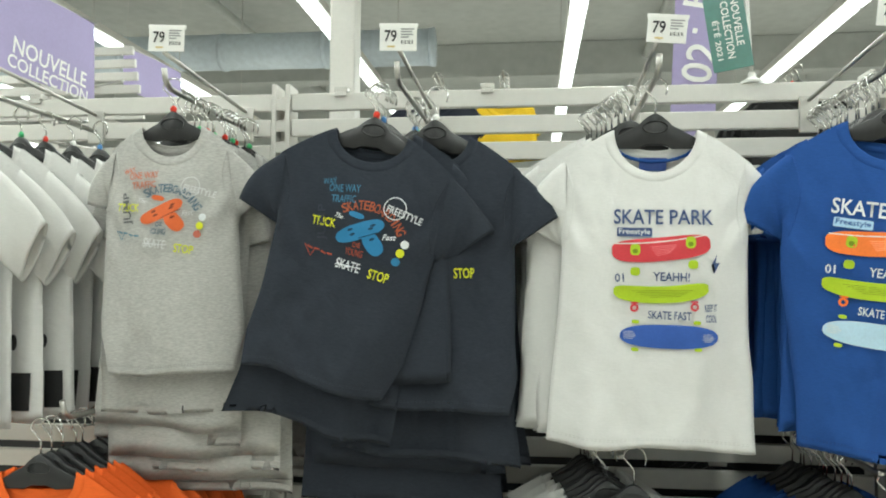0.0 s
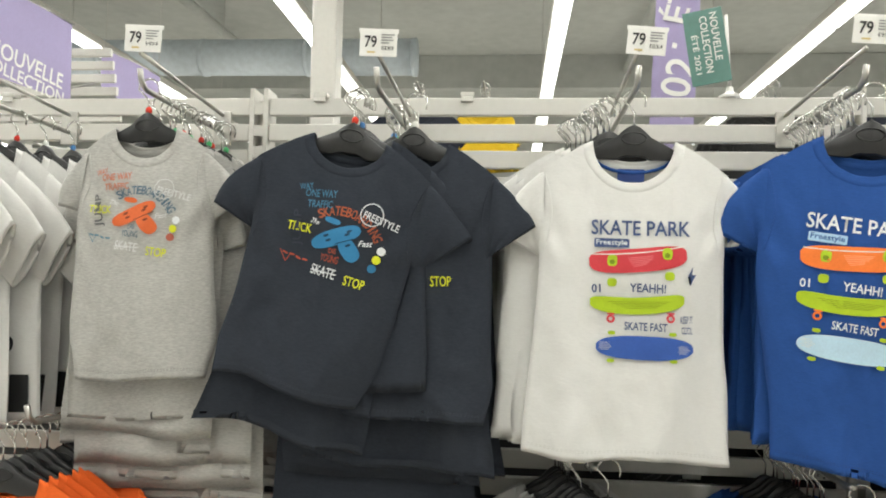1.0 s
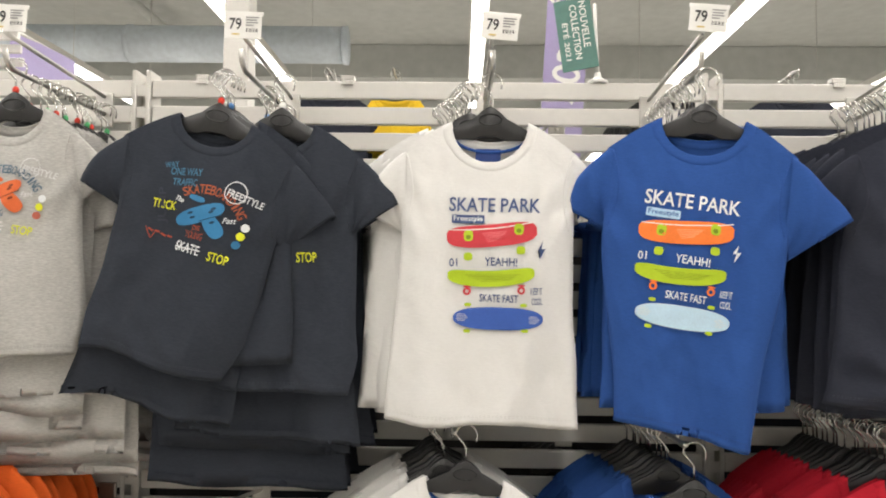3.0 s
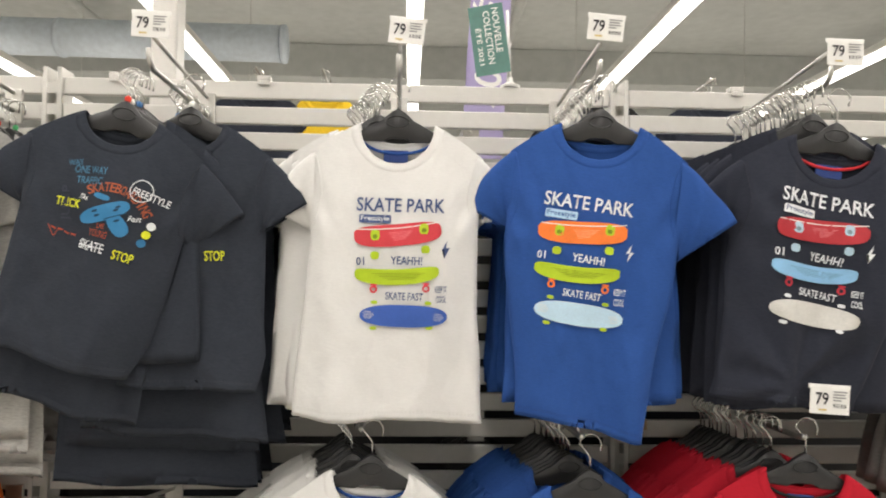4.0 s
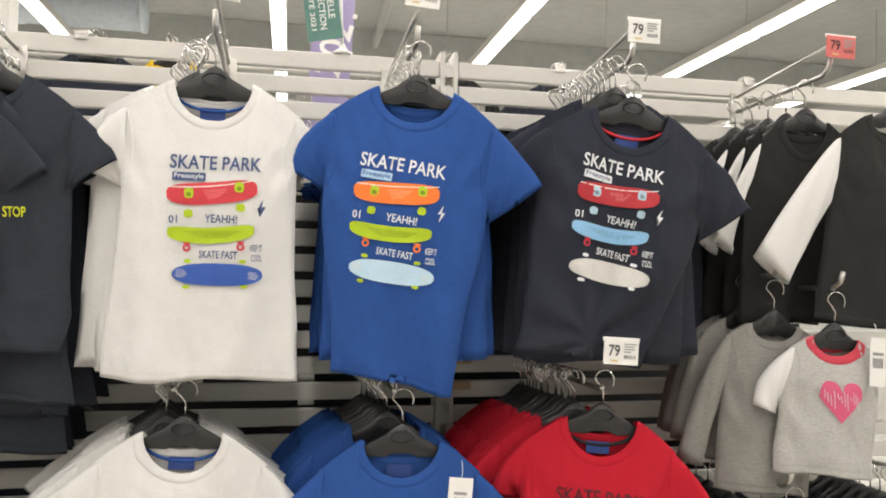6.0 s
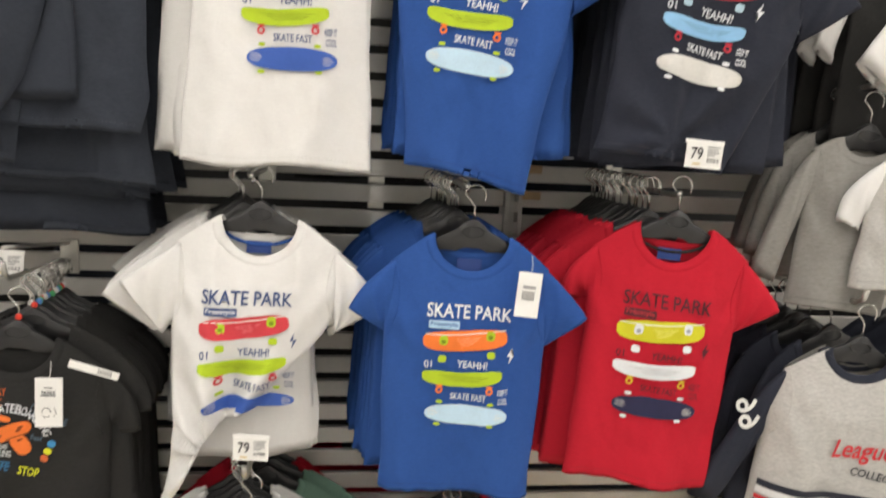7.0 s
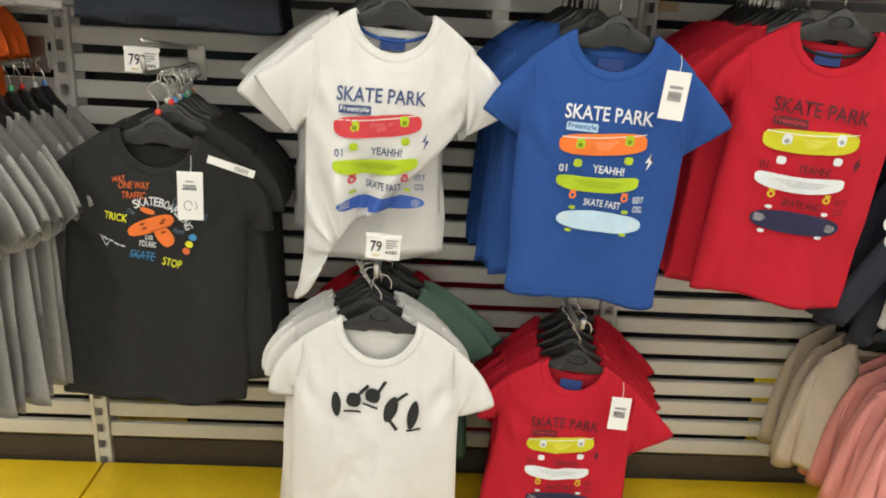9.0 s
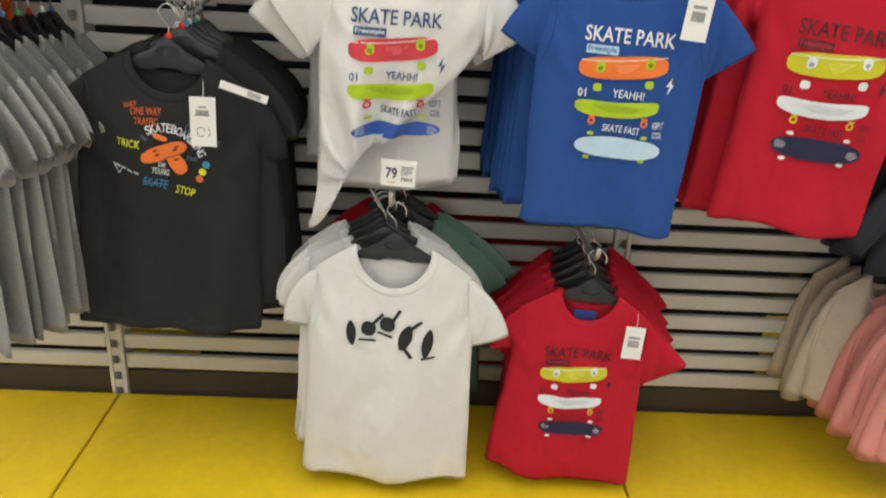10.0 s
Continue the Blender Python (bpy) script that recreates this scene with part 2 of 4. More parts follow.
col = thing("column", "slim white square steel column behind the rack", "column")
part("shaft", box_bm(-1.008, 3.3, 0, -0.893, 3.42, 4.6, 0.008), RAIL_M, col, smooth=False)
part("base_plate", box_bm(-1.05, 3.26, 0, -0.85, 3.46, 0.02, 0.004), RAIL_M, col, smooth=False)

# ---------------------------------------------------------------- the rack
RACK_Y, BAY, UP_X = 1.75, 1.331, (-2.031, -0.70, 0.631, 1.962)
TOP, PITCH, SLAT_H = 2.22, 0.0605, 0.041
SLATS = 33
rack = thing("display_rack", "cream steel slatted gondola rack with yellow bottom decks", "rack")


def upright_bm(x):
    """A slotted post: two flanges, a web and rungs between the slots."""
    bm = bmesh.new()
    for x0, x1 in ((x - 0.022, x - 0.011), (x + 0.011, x + 0.022)):
        tmp = box_bm(x0, RACK_Y - 0.006, 0.02, x1, RACK_Y + 0.06, TOP + 0.022, 0.002)
        me = bpy.data.meshes.new("tmp")
        tmp.to_mesh(me)
        tmp.free()
        bm.from_mesh(me)
        bpy.data.meshes.remove(me)
    z = 0.03
    while z < TOP:
        vs = [bm.verts.new(v) for v in ((x - 0.011, RACK_Y - 0.003, z), (x + 0.011, RACK_Y - 0.003, z), (x + 0.011, RACK_Y - 0.003, z + 0.026), (x - 0.011, RACK_Y - 0.003, z + 0.026))]
        bm.faces.new(vs)
        z += 0.05
    vs = [bm.verts.new(v) for v in ((x - 0.011, RACK_Y + 0.03, 0.03), (x + 0.011, RACK_Y + 0.03, 0.03), (x + 0.011, RACK_Y + 0.03, TOP), (x - 0.011, RACK_Y + 0.03, TOP))]
    bm.faces.new(vs)
    return bm


for ux in UP_X:
    part("upright", upright_bm(ux), RAIL_M, rack, "cream slotted steel upright", smooth=False)
DECK_Z = 0.165
for b in range(3):
    x0, x1 = UP_X[b] + 0.003, UP_X[b + 1] - 0.003
    part("deck", box_bm(x0, 1.22, DECK_Z - 0.03, x1, 1.742, DECK_Z, 0.003), DECK_M, rack, "yellow laminate bottom deck", smooth=False)
    part("kickplate", box_bm(x0, 1.25, 0.0, x1, 1.27, DECK_Z - 0.03, 0.002), RAIL_M, rack, smooth=False)
for b in range(3):
    part("base_panel", box_bm(UP_X[b] + 0.024, 1.756, 0.0, UP_X[b + 1] - 0.024, 1.766, 0.232, 0.002), BASE_M, rack, "dark brown panel below the slats", smooth=False)
slat_mesh = None
for b in range(3):
    for k in range(SLATS):
        if slat_mesh is None:
            ob = part("slat", box_bm(-BAY / 2 + 0.024, 0, -SLAT_H, BAY / 2 - 0.024, 0.018, 0, 0.003), RAIL_M, rack, smooth=False)
            slat_mesh = ob.data
        else:
            ob = new("slat", slat_mesh)
            ob.parent = rack
        ob.location = ((UP_X[b] + UP_X[b + 1]) / 2, RACK_Y, TOP - k * PITCH)
for cx in (-1.32, -0.556, -0.215, 0.918, 1.45):
    ck = thing("rail_clip", "small grey plastic clip on the top rail", "clip", "rail clips")
    part("body", box_bm(cx - 0.016, RACK_Y - 0.006, TOP + 0.001, cx + 0.016, RACK_Y + 0.022, TOP + 0.013, 0.002), ROD_M, ck, smooth=False)
    part("lip", box_bm(cx - 0.014, RACK_Y - 0.008, TOP - 0.010, cx + 0.014, RACK_Y - 0.004, TOP + 0.001, 0.001), ROD_M, ck, smooth=False)


# ---------------------------------------------------------------- arms, tags, hangers
def garment_rail(x, zr, front, label="steel garment rail hooked on the slatted rack", slope=0.012, tag_rod=True, tilt=0.0, side=1, tip=0.034):
    """Arm from the rack at x, rod height zr, to y = front (its tip turns up); side -1: on the rack's far face."""
    y0 = RACK_Y if side > 0 else RACK_Y + 0.06
    a = thing("garment_rail", label, "rail", "garment rails")
    span = abs(y0 - front)
    s = -side
    part("rod", tube_bm([(x, y0, zr), (x + tilt * span, y0 + s * span * 0.93, zr + slope), (x + tilt * span, y0 + s * span * 0.98, zr + slope + 0.35 * tip), (x + tilt * span, y0 + s * span, zr + slope + tip)], 0.0055, 10), ROD_M, a)
    part("bracket", box_bm(x - 0.02, min(y0, y0 + s * 0.008), zr - 0.03, x + 0.02, max(y0, y0 + s * 0.008), zr + 0.05, 0.002), ROD_M, a, smooth=False)
    if tag_rod:
        part("tag_rod", tube_bm([(x, y0, zr + 0.04), (x + tilt * span, y0 + s * span, zr + 0.075)], 0.0045, 8), ROD_M, a)
    return a


def price_tag(m, label="white printed price tag reading 79 in a clear holder", red=False):
    t = thing("price_tag", label, "price tag", "price tags", m=m)
    card = part("card", box_bm(-0.034, -0.001, -0.024, 0.034, 0.001, 0.024, 0.0004), ink((0.62, 0.16, 0.15)) if red else CARD_M, t, smooth=False)
    fl = lambda u, v: (u, -0.0022, v)
    part("price_number", word_bm("79", -0.014, 0.003, 0.022, 0.022, fl), BLACKINK_M, t)
    bm = bmesh.new()
    for v, w in ((0.016, 0.024), (0.011, 0.020), (0.006, 0.022), (0.001, 0.014)):
        word = [(0.005, v - 0.0012), (0.005 + w, v - 0.0012), (0.005 + w, v + 0.0012), (0.005, v + 0.0012)]
        bm.faces.new([bm.verts.new(fl(*q)) for q in word])
    tagged(part("small_print", bm, GREYINK_M, t, smooth=False), kind="stuff")
    bm = bmesh.new()
    for k in range(11):
        u = 0.006 + k * 0.0021
        bm.faces.new([bm.verts.new(fl(*q)) for q in ((u, -0.012), (u + 0.0006 + 0.0008 * (k % 3 == 0), -0.012), (u + 0.0006 + 0.0008 * (k % 3 == 0), -0.005), (u, -0.005))])
    tagged(part("barcode", bm, BLACKINK_M, t, smooth=False), kind="stuff")
    bm = bmesh.new()
    bm.faces.new([bm.verts.new(fl(*q)) for q in ((-0.02, -0.018), (-0.006, -0.018), (-0.006, -0.015), (-0.02, -0.015))])
    part("unit_line", bm, ink((0.65, 0.5, 0.2)), t, smooth=False)
    part("holder", box_bm(-0.036, 0.0012, 0.020, 0.036, 0.004, 0.028, 0.0008), CARD_M, t, "clear plastic holder edge", smooth=False)
    return t


def hanger_proto(label, bead=None, wide=0.145):
    """Black plastic top hanger; its origin is where the hook bears on the rod."""
    h = thing("clothes_hanger", label, "hanger", "clothes hangers")
    r = 0.020
    pts = [(0, 0, -0.058), (0, 0, -0.036)]
    pts += [(-r * 0.35, 0, -0.026)]
    pts += [(-r * math.cos(a) if k else -r, 0, -0.013 + r * math.sin(a)) for k, a in enumerate(math.pi * j / 9 for j in range(10))]
    pts += [(r * 0.92, 0, -0.024)]
    part("hook", tube_bm([(x, y, z - 0.0) for x, y, z in pts], 0.0017, 6), STEEL_M, h, "bent chromed wire hook")
    bm = bmesh.new()

    def edge(x):
        t, k = abs(x) / wide, wide / 0.145
        top = -0.058 - 0.011 * min(1, abs(x) / 0.03) ** 2 - 0.078 * k * t ** 1.2
        th = 0.058 * (1 - 0.78 * min(1, t * 1.7))
        return top, top - max(th, 0.014)

    n = 28
    rings = []
    for i in range(n + 1):
        x = wide * (2 * i / n - 1)
        a, b = edge(x)
        e = 0.0015
        yh = 0.0020 + 0.0050 * max(0.0, 1 - abs(x) / 0.068)
        rings.append([bm.verts.new(v) for v in ((x, -yh, b + e), (x, -yh, a - e), (x, -yh + e, a), (x, yh - e, a), (x, yh, a - e), (x, yh, b + e), (x, yh - e, b), (x, -yh + e, b))])
    for p, q in zip(rings, rings[1:]):
        for k in range(8):
            bm.faces.new((p[k], p[(k + 1) % 8], q[(k + 1) % 8], q[k]))
    bm.faces.new(rings[0])
    bm.faces.new(rings[-1][::-1])
    body = part("body", bm, HANGER_M, h, "black moulded plastic shoulders")
    bm = bmesh.new()
    ring = [(0.022 * math.cos(a), -0.0072, -0.084 + 0.011 * math.sin(a)) for a in (2 * math.pi * k / 24 for k in range(25))]
    tube_into(bm, ring, 0.0014, 6)
    part("moulded_oval", bm, HANGER_M, body)
    if bead:
        bm = bmesh.new()
        bmesh.ops.create_uvsphere(bm, u_segments=10, v_segments=8, radius=0.0066)
        bmesh.ops.scale(bm, vec=(1, 0.8, 1.15), verts=bm.verts)
        bmesh.ops.translate(bm, vec=(0, 0, -0.054), verts=bm.verts)
        part("size_bead", bm, ink(bead, 0.35), h, "coloured plastic size bead")
    return h


# ---------------------------------------------------------------- garments
class Cut:
    """The pattern of a top: origin between the neck points, front towards -y, z down to the hem."""

    def __init__(self, sw=0.172, sd=0.060, length=0.56, hem=0.187, chest=0.18, nw=0.074, nf=0.078, nb=0.036, dep=0.034, back=0.0,
                 sleeve=0.16, angle=24.0, angle_r=None, cuff=0.068, arm=0.078, wr=1.0, seed=0, pull=0.0, shift=0.0, hem_skew=0.0, flat=False, twist=30.0, twist_r=None):
        self.sw, self.sd, self.length, self.hem, self.chest = sw, sd, length, hem, chest
        self.nw, self.nf, self.nb, self.dep, self.back = nw, nf, nb, dep, back
        self.sleeve, self.angle, self.cuff, self.arm = sleeve, angle, cuff, arm
        self.wr, self.seed, self.pull, self.shift, self.hem_skew, self.flat = wr, seed, pull, shift, hem_skew, flat
        self.angle_r = angle if angle_r is None else angle_r
        self.twist, self.twist_r = twist, twist if twist_r is None else twist_r

    def top(self, x, front):
        a = abs(x)
        if a < self.nw:
            d = self.nf if front else self.nb
            return -d * math.sqrt(max(0.0, 1 - (a / self.nw) ** 2))
        return -self.sd * ((a - self.nw) / (self.sw - self.nw)) ** 1.18

    def width(self, t):
        k = min(1.0, t / 0.32)
        w = self.sw + (self.chest - self.sw) * (k * k * (3 - 2 * k))
        if t > 0.3:
            q = (t - 0.3) / 0.7
            w += (self.hem - self.chest) * q * q * (3 - 2 * q)
        return w

    def lean(self, s):
        """How the hem rises from side to side; a gathered hem keeps a lobe at one side."""
        return math.tanh(1.9 * s + 0.5) if self.pull > 1 else s

    def centre(self, t):
        return self.shift * max(0.0, (t - 0.25) / 0.75) ** 1.6

    def fold(self, x, z, front):
        """Drape: long folds that open towards the hem, soft dents and sharper creases."""
        sd, t = self.seed * 1.37 + (0 if front else 20), max(0.0, min(1.0, -z / self.length))
        bend = 0.9 * noise.noise((x * 4, z * 3.2, sd + 0.3))
        v = 0.0085 * (0.08 + t ** 1.3) * math.sin(x * (30 + 6 * math.sin(sd)) + 1.9 * sd + 2.6 * bend)
        v += 0.011 * noise.noise((x * 7, z * 3.5, sd * 1.7))
        r = noise.noise((x * 15 + z * 6, z * 8 - x * 7, sd + 5.1))
        v -= 0.0060 * (0.35 - math.sqrt(r * r + 0.006)) * (0.45 + 0.75 * t)
        r = noise.noise((x * 10 - z * 5, z * 6 + x * 4, sd + 8.8))
        v -= 0.0050 * (0.3 - math.sqrt(r * r + 0.006)) * (0.6 + 0.5 * t)
        v += 0.0022 * noise.noise((x * 45 + z * 20, z * 30 - x * 18, sd + 2.1))
        side = abs(x) / max(0.05, self.sw)
        v += 0.006 * math.sin((z * 58 - abs(x) * 70) + sd) * math.exp(-((side - 0.86) / 0.2) ** 2) * math.exp(-((z + 0.17) / 0.07) ** 2)
        if self.pull:
            dx, dz = x - self.centre(0.93), z + self.length * 0.93
            u = math.hypot(dx, dz)
            v += self.pull * 0.011 * math.sin(8 * math.atan2(dz, dx) + sd + 2 * bend) * math.exp(-((u - 0.12) / 0.10) ** 2)
        return 1.35 * v * self.wr

    def depth(self, s, t, front):
        edge = math.sqrt(max(0.0, 1 - abs(s) ** 2.6))
        rise = 0.28 + 0.72 * min(1.0, t / 0.3) ** 0.8
        d = self.dep * edge * rise
        return -d if front else 0.75 * d

    def spot(self, s, t, front):
        x0 = s * self.sw
        zt = self.top(x0, front)
        ln = self.length + (0 if front else self.back) + self.hem_skew * self.lean(s)
        z = zt + t * (-ln - zt)
        x = s * (self.width(t) + 0.007 * t * noise.noise((self.seed * 3.1, t * 4.2, 1.0 if s > 0 else 5.0))) + self.centre(t)
        y = self.depth(s, t, front) + self.fold(x, z, front) * min(1.0, t * 4 + 0.15) * max(0.15, 1 - abs(s) ** 6)
        if self.back > 0.05 and t > 0.84:
            open_ = (t - 0.84) / 0.16 * abs(s) ** 4
            x, y = x - (1 if s > 0 else -1) * 0.016 * open_ * (1 if front else -0.7), y + (-0.012 if front else 0.012) * open_
        z += (0.004 * math.sin(x * 24 + self.seed) + 0.006 * noise.noise((x * 9, self.seed, 3.3))) * t * t * self.wr
        return x, y, z

    def front_y(self, x, z):
        """The front's y under a point of the print."""
        s, t = x / self.sw, 0.4
        for _ in range(4):
            zt = self.top(max(-1, min(1, s)) * self.sw, True)
            t = max(0.0, min(1.0, (zt - z) / (zt + self.length + self.hem_skew * self.lean(s))))
            s = max(-0.999, min(0.999, (x - self.centre(t)) / self.width(t)))
        return self.spot(s, t, True)[1]


def body_bm(c, nu, nv):
    bm = bmesh.new()
    for front in (True, False):
        rim = 2.0 / nv

        def at(a, b, front=front):
            s = math.sin((2 * a - 1) * math.pi / 2) * 0.35 + (2 * a - 1) * 0.65
            j = b * (nv + 2)
            if j < 2:
                x, y, z = c.spot(s, 1.0, front)
                return (x * 0.985 + 0.015 * c.centre(1.0), y * (0.86 + 0.07 * j), z + 0.016 * (2 - j) / 2 + 0.001)
            return c.spot(s, 1.0 - (j - 2) / nv, front)

        grid_into(bm, at, nu, nv + 2)
    bmesh.ops.remove_doubles(bm, verts=bm.verts, dist=0.0006)
    bmesh.ops.recalc_face_normals(bm, faces=bm.faces)
    return bm


def sleeve_bm(c, sign, nu=20, nv=14):
    """A flattened tube from the armhole to the cuff: it rounds over the shoulder, droops and turns back by its twist."""
    a = radians(c.angle_r if sign > 0 else c.angle)
    turn = radians(c.twist_r if sign > 0 else c.twist)
    way = Vector((sign * math.sin(a), 0, -math.cos(a)))
    tip = Vector((sign * (c.sw - 0.010), 0, -c.sd + 0.004))
    pit = Vector((sign * (c.chest * 0.95), 0, -c.sd - 1.85 * c.arm))
    slope = Vector((sign * (c.sw - c.nw), 0, -1.1 * c.sd)).normalized()
    short = c.sleeve < 0.2
    out = tip + slope * (0.34 * c.sleeve if short else 0.03) + way * (0.66 * c.sleeve if short else c.sleeve - 0.03)
    bend = tip + slope * (0.58 * c.sleeve if short else 0.06)
    across = Vector((-sign * math.cos(a), 0, -math.sin(a))) * math.cos(turn) + Vector((0, math.sin(turn), 0))
    inner = out + across * 2 * c.cuff
    dip = (pit + inner) / 2 + way * 0.02 if short else pit + way * (0.35 * c.sleeve)
    n1 = Vector((-sign * math.sin(turn) * 0.9, -math.cos(turn), -0.12)).normalized()
    yr = 0.010 if c.flat else 0.019

    def arc(p0, p1, p2, q):
        return p0 * (1 - q) ** 2 + p1 * (2 * q * (1 - q)) + p2 * q * q

    def at(k, b):
        th = 2 * math.pi * k
        j = b * (nv + 1)
        q = min(1.0, j / nv)
        inside = j > nv
        up, low = arc(tip, bend, out, q), arc(pit, dip, inner, q)
        if inside:
            up, low = up - way * 0.014, low - way * 0.014
        mid, half = (up + low) / 2, (up - low) / 2
        f = 0.93 if inside else 1.0
        co, si = math.cos(th), math.sin(th)
        face = (Vector((0, -1, 0)) * (1 - q) + n1 * q).normalized()
        fat = (0.009 + (yr - 0.009) * min(1, q * 1.8)) * f * (abs(si) ** 0.8) * (1 if si > 0 else -1)
        p = mid + half * co * f
        w = (0.010 if short else 0.007) * c.wr * min(1, q * 2) * noise.noise((p.x * 13 + 0.4 * co, p.z * 13 + 0.4 * si, c.seed + sign * 3))
        r = 0.004 * c.wr * math.sin(q * 9 + 4 * co + c.seed) * math.sin(q * math.pi) * abs(si)
        return p + face * (fat + 0.8 * w + r) + Vector((sign * w * 0.4, -0.002, w * 0.3))

    bm = bmesh.new()
    grid_into(bm, at, nu, nv + 1, closed=True)
    bmesh.ops.recalc_face_normals(bm, faces=bm.faces)
    return bm


def collar_bm(c, band=0.015):
    """A flat ribbed band round the neckline, lying on the cloth, its inner edge turned in."""
    bm = bmesh.new()
    n = 56
    rings = []
    for i in range(n):
        a = 2 * math.pi * i / n
        co, sn = math.cos(a), math.sin(a)
        front = sn >= 0
        deep = c.nf if front else c.nb
        ring = []
        for out, lift in ((band, 0.0), (band - 0.001, 0.0011), (band * 0.5, 0.0012), (0.0, 0.0011), (-0.002, 0.0), (-0.002, -0.002)):
            x = (c.nw + out) * co
            z = -(deep + out) * abs(sn) + (c.top(x, front) - 0.001 if abs(x) > c.nw else 0.0)
            if front:
                y = c.front_y(x, min(z, c.top(x, True) - 0.002)) - lift
            else:
                y = c.spot(max(-1, min(1, x / c.sw)), 0.02, False)[1] - lift
            ring.append(bm.verts.new((x, y, z)))
        rings.append(ring)
    for i in range(n):
        p, q = rings[i], rings[(i + 1) % n]
        for k in range(5):
            bm.faces.new((p[k], p[k + 1], q[k + 1], q[k]))
    bmesh.ops.recalc_face_normals(bm, faces=bm.faces)
    return bm


def top_garment(name, label, category, group, c, mat, m=None, collar=None, label_mat=None, sleeves=None, nu=30, nv=30, stitch=None, tape=None):
    t = thing(name, label, category, group, m=m)
    part("body", body_bm(c, nu, nv), mat, t)
    for sign in (-1, 1):
        part("sleeve", sleeve_bm(c, sign), sleeves or mat, t)
    if stitch:
        for sign in (-1, 1):
            pts = []
            for k in range(13):
                q = k / 12
                x = sign * ((c.sw - 0.011) * (1 - q) + c.chest * 0.945 * q - 0.014 * math.sin(math.pi * q))
                z = -c.sd - 0.002 - 1.80 * c.arm * q
                pts.append((x, c.front_y(x, z) - 0.0004, z))
            part("armhole_seam", tube_bm(pts, 0.0010, 6), mat, t)
        for up in (0.016, 0.019):
            bm = bmesh.new()
            for k in range(46):
                a, b = -0.94 + 1.88 * k / 46, -0.94 + 1.88 * (k + 0.62) / 46
                q = [c.spot(s, 1 - (up + d) / c.length, True) for s, d in ((a, 0), (b, 0), (b, 0.0011), (a, 0.0011))]
                bm.faces.new([bm.verts.new((x, y - 0.0016, z)) for x, y, z in q])
            tagged(part("hem_stitching", bm, stitch, t, "row of hem stitches", smooth=False), kind="stuff")
    part("collar", collar_bm(c), collar or mat, t, "ribbed neckband")
    if tape:
        pts = []
        for k in range(11):
            x = c.nw * 0.94 * (2 * k / 10 - 1)
            q = c.spot(x / c.sw, 0.0, False)
            pts.append((x, q[1] - 0.0035, q[2] - 0.019))
        part("neck_tape", tube_bm(pts, 0.0032, 6), tape, t, "contrasting neck tape")
    if label_mat:
        y = c.spot(0, 0.02, False)[1]
        part("neck_label", box_bm(-0.026, y - 0.006, -c.nb - 0.036, 0.022, y - 0.0045, -c.nb - 0.012, 0.0004), label_mat, t, "woven neck label", smooth=False)
    return t


class Print:
    """Draws flat ink on a garment's front. Sizes in metres from the print's middle; k scales them."""

    def __init__(self, garment, c, x, z, k=1.0, turn=0.0, lift=0.0034):
        self.g, self.c, self.x, self.z, self.k, self.turn, self.lift, self.n = garment, c, x, z, k, radians(turn), lift, 0

    def place(self, u, v):
        u, v = u * self.k, v * self.k
        x = self.x + u * math.cos(self.turn) - v * math.sin(self.turn)
        z = self.z + u * math.sin(self.turn) + v * math.cos(self.turn)
        return x, self.c.front_y(x, z) - self.lift, z

    def put(self, name, bm, col, label=""):
        return part(name, bm, ink(col), self.g, label)

    def up(self):
        self.lift += 0.0004
        return self

    def word(self, s, cx, cy, w, h, col, turn=0.0, slant=0.0, label=""):
        return self.put("printed_word", word_bm(s, cx, cy, w, h, self.place, turn=turn, slant=slant), col, label)

    def strip(self, name, fn, col, nu=20, nv=4, label=""):
        bm = bmesh.new()
        grid_into(bm, lambda a, b: self.place(*fn(a, b)), nu, nv)
        return self.put(name, bm, col, label)

    def oval(self, name, cx, cy, rx, ry, col, turn=0.0, power=2.0, label="", bow=0.0, nu=22, nv=4):
        c, s = math.cos(radians(turn)), math.sin(radians(turn))

        def fn(a, b):
            u = -math.cos(a * math.pi)
            h = max(0.02, 1 - abs(u) ** power) ** (1 / power)
            p, q = rx * u, ry * h * (2 * b - 1) + bow * u * u
            return cx + p * c - q * s, cy + p * s + q * c

        return self.strip(name, fn, col, nu, nv, label)

    def ring(self, name, cx, cy, r, w, col, label=""):
        return self.strip(name, lambda a, b: (cx + (r + w * (b - 0.5)) * math.cos(2 * math.pi * a), cy + (r + w * (b - 0.5)) * math.sin(2 * math.pi * a)), col, 20, 1, label)

    def line(self, name, x0, y0, x1, y1, w, col):
        dx, dy = x1 - x0, y1 - y0
        ln = math.hypot(dx, dy)
        nx, ny = -dy / ln * w / 2, dx / ln * w / 2
        return self.strip(name, lambda a, b: (x0 + dx * a + nx * (2 * b - 1), y0 + dy * a + ny * (2 * b - 1)), col, 8, 1)


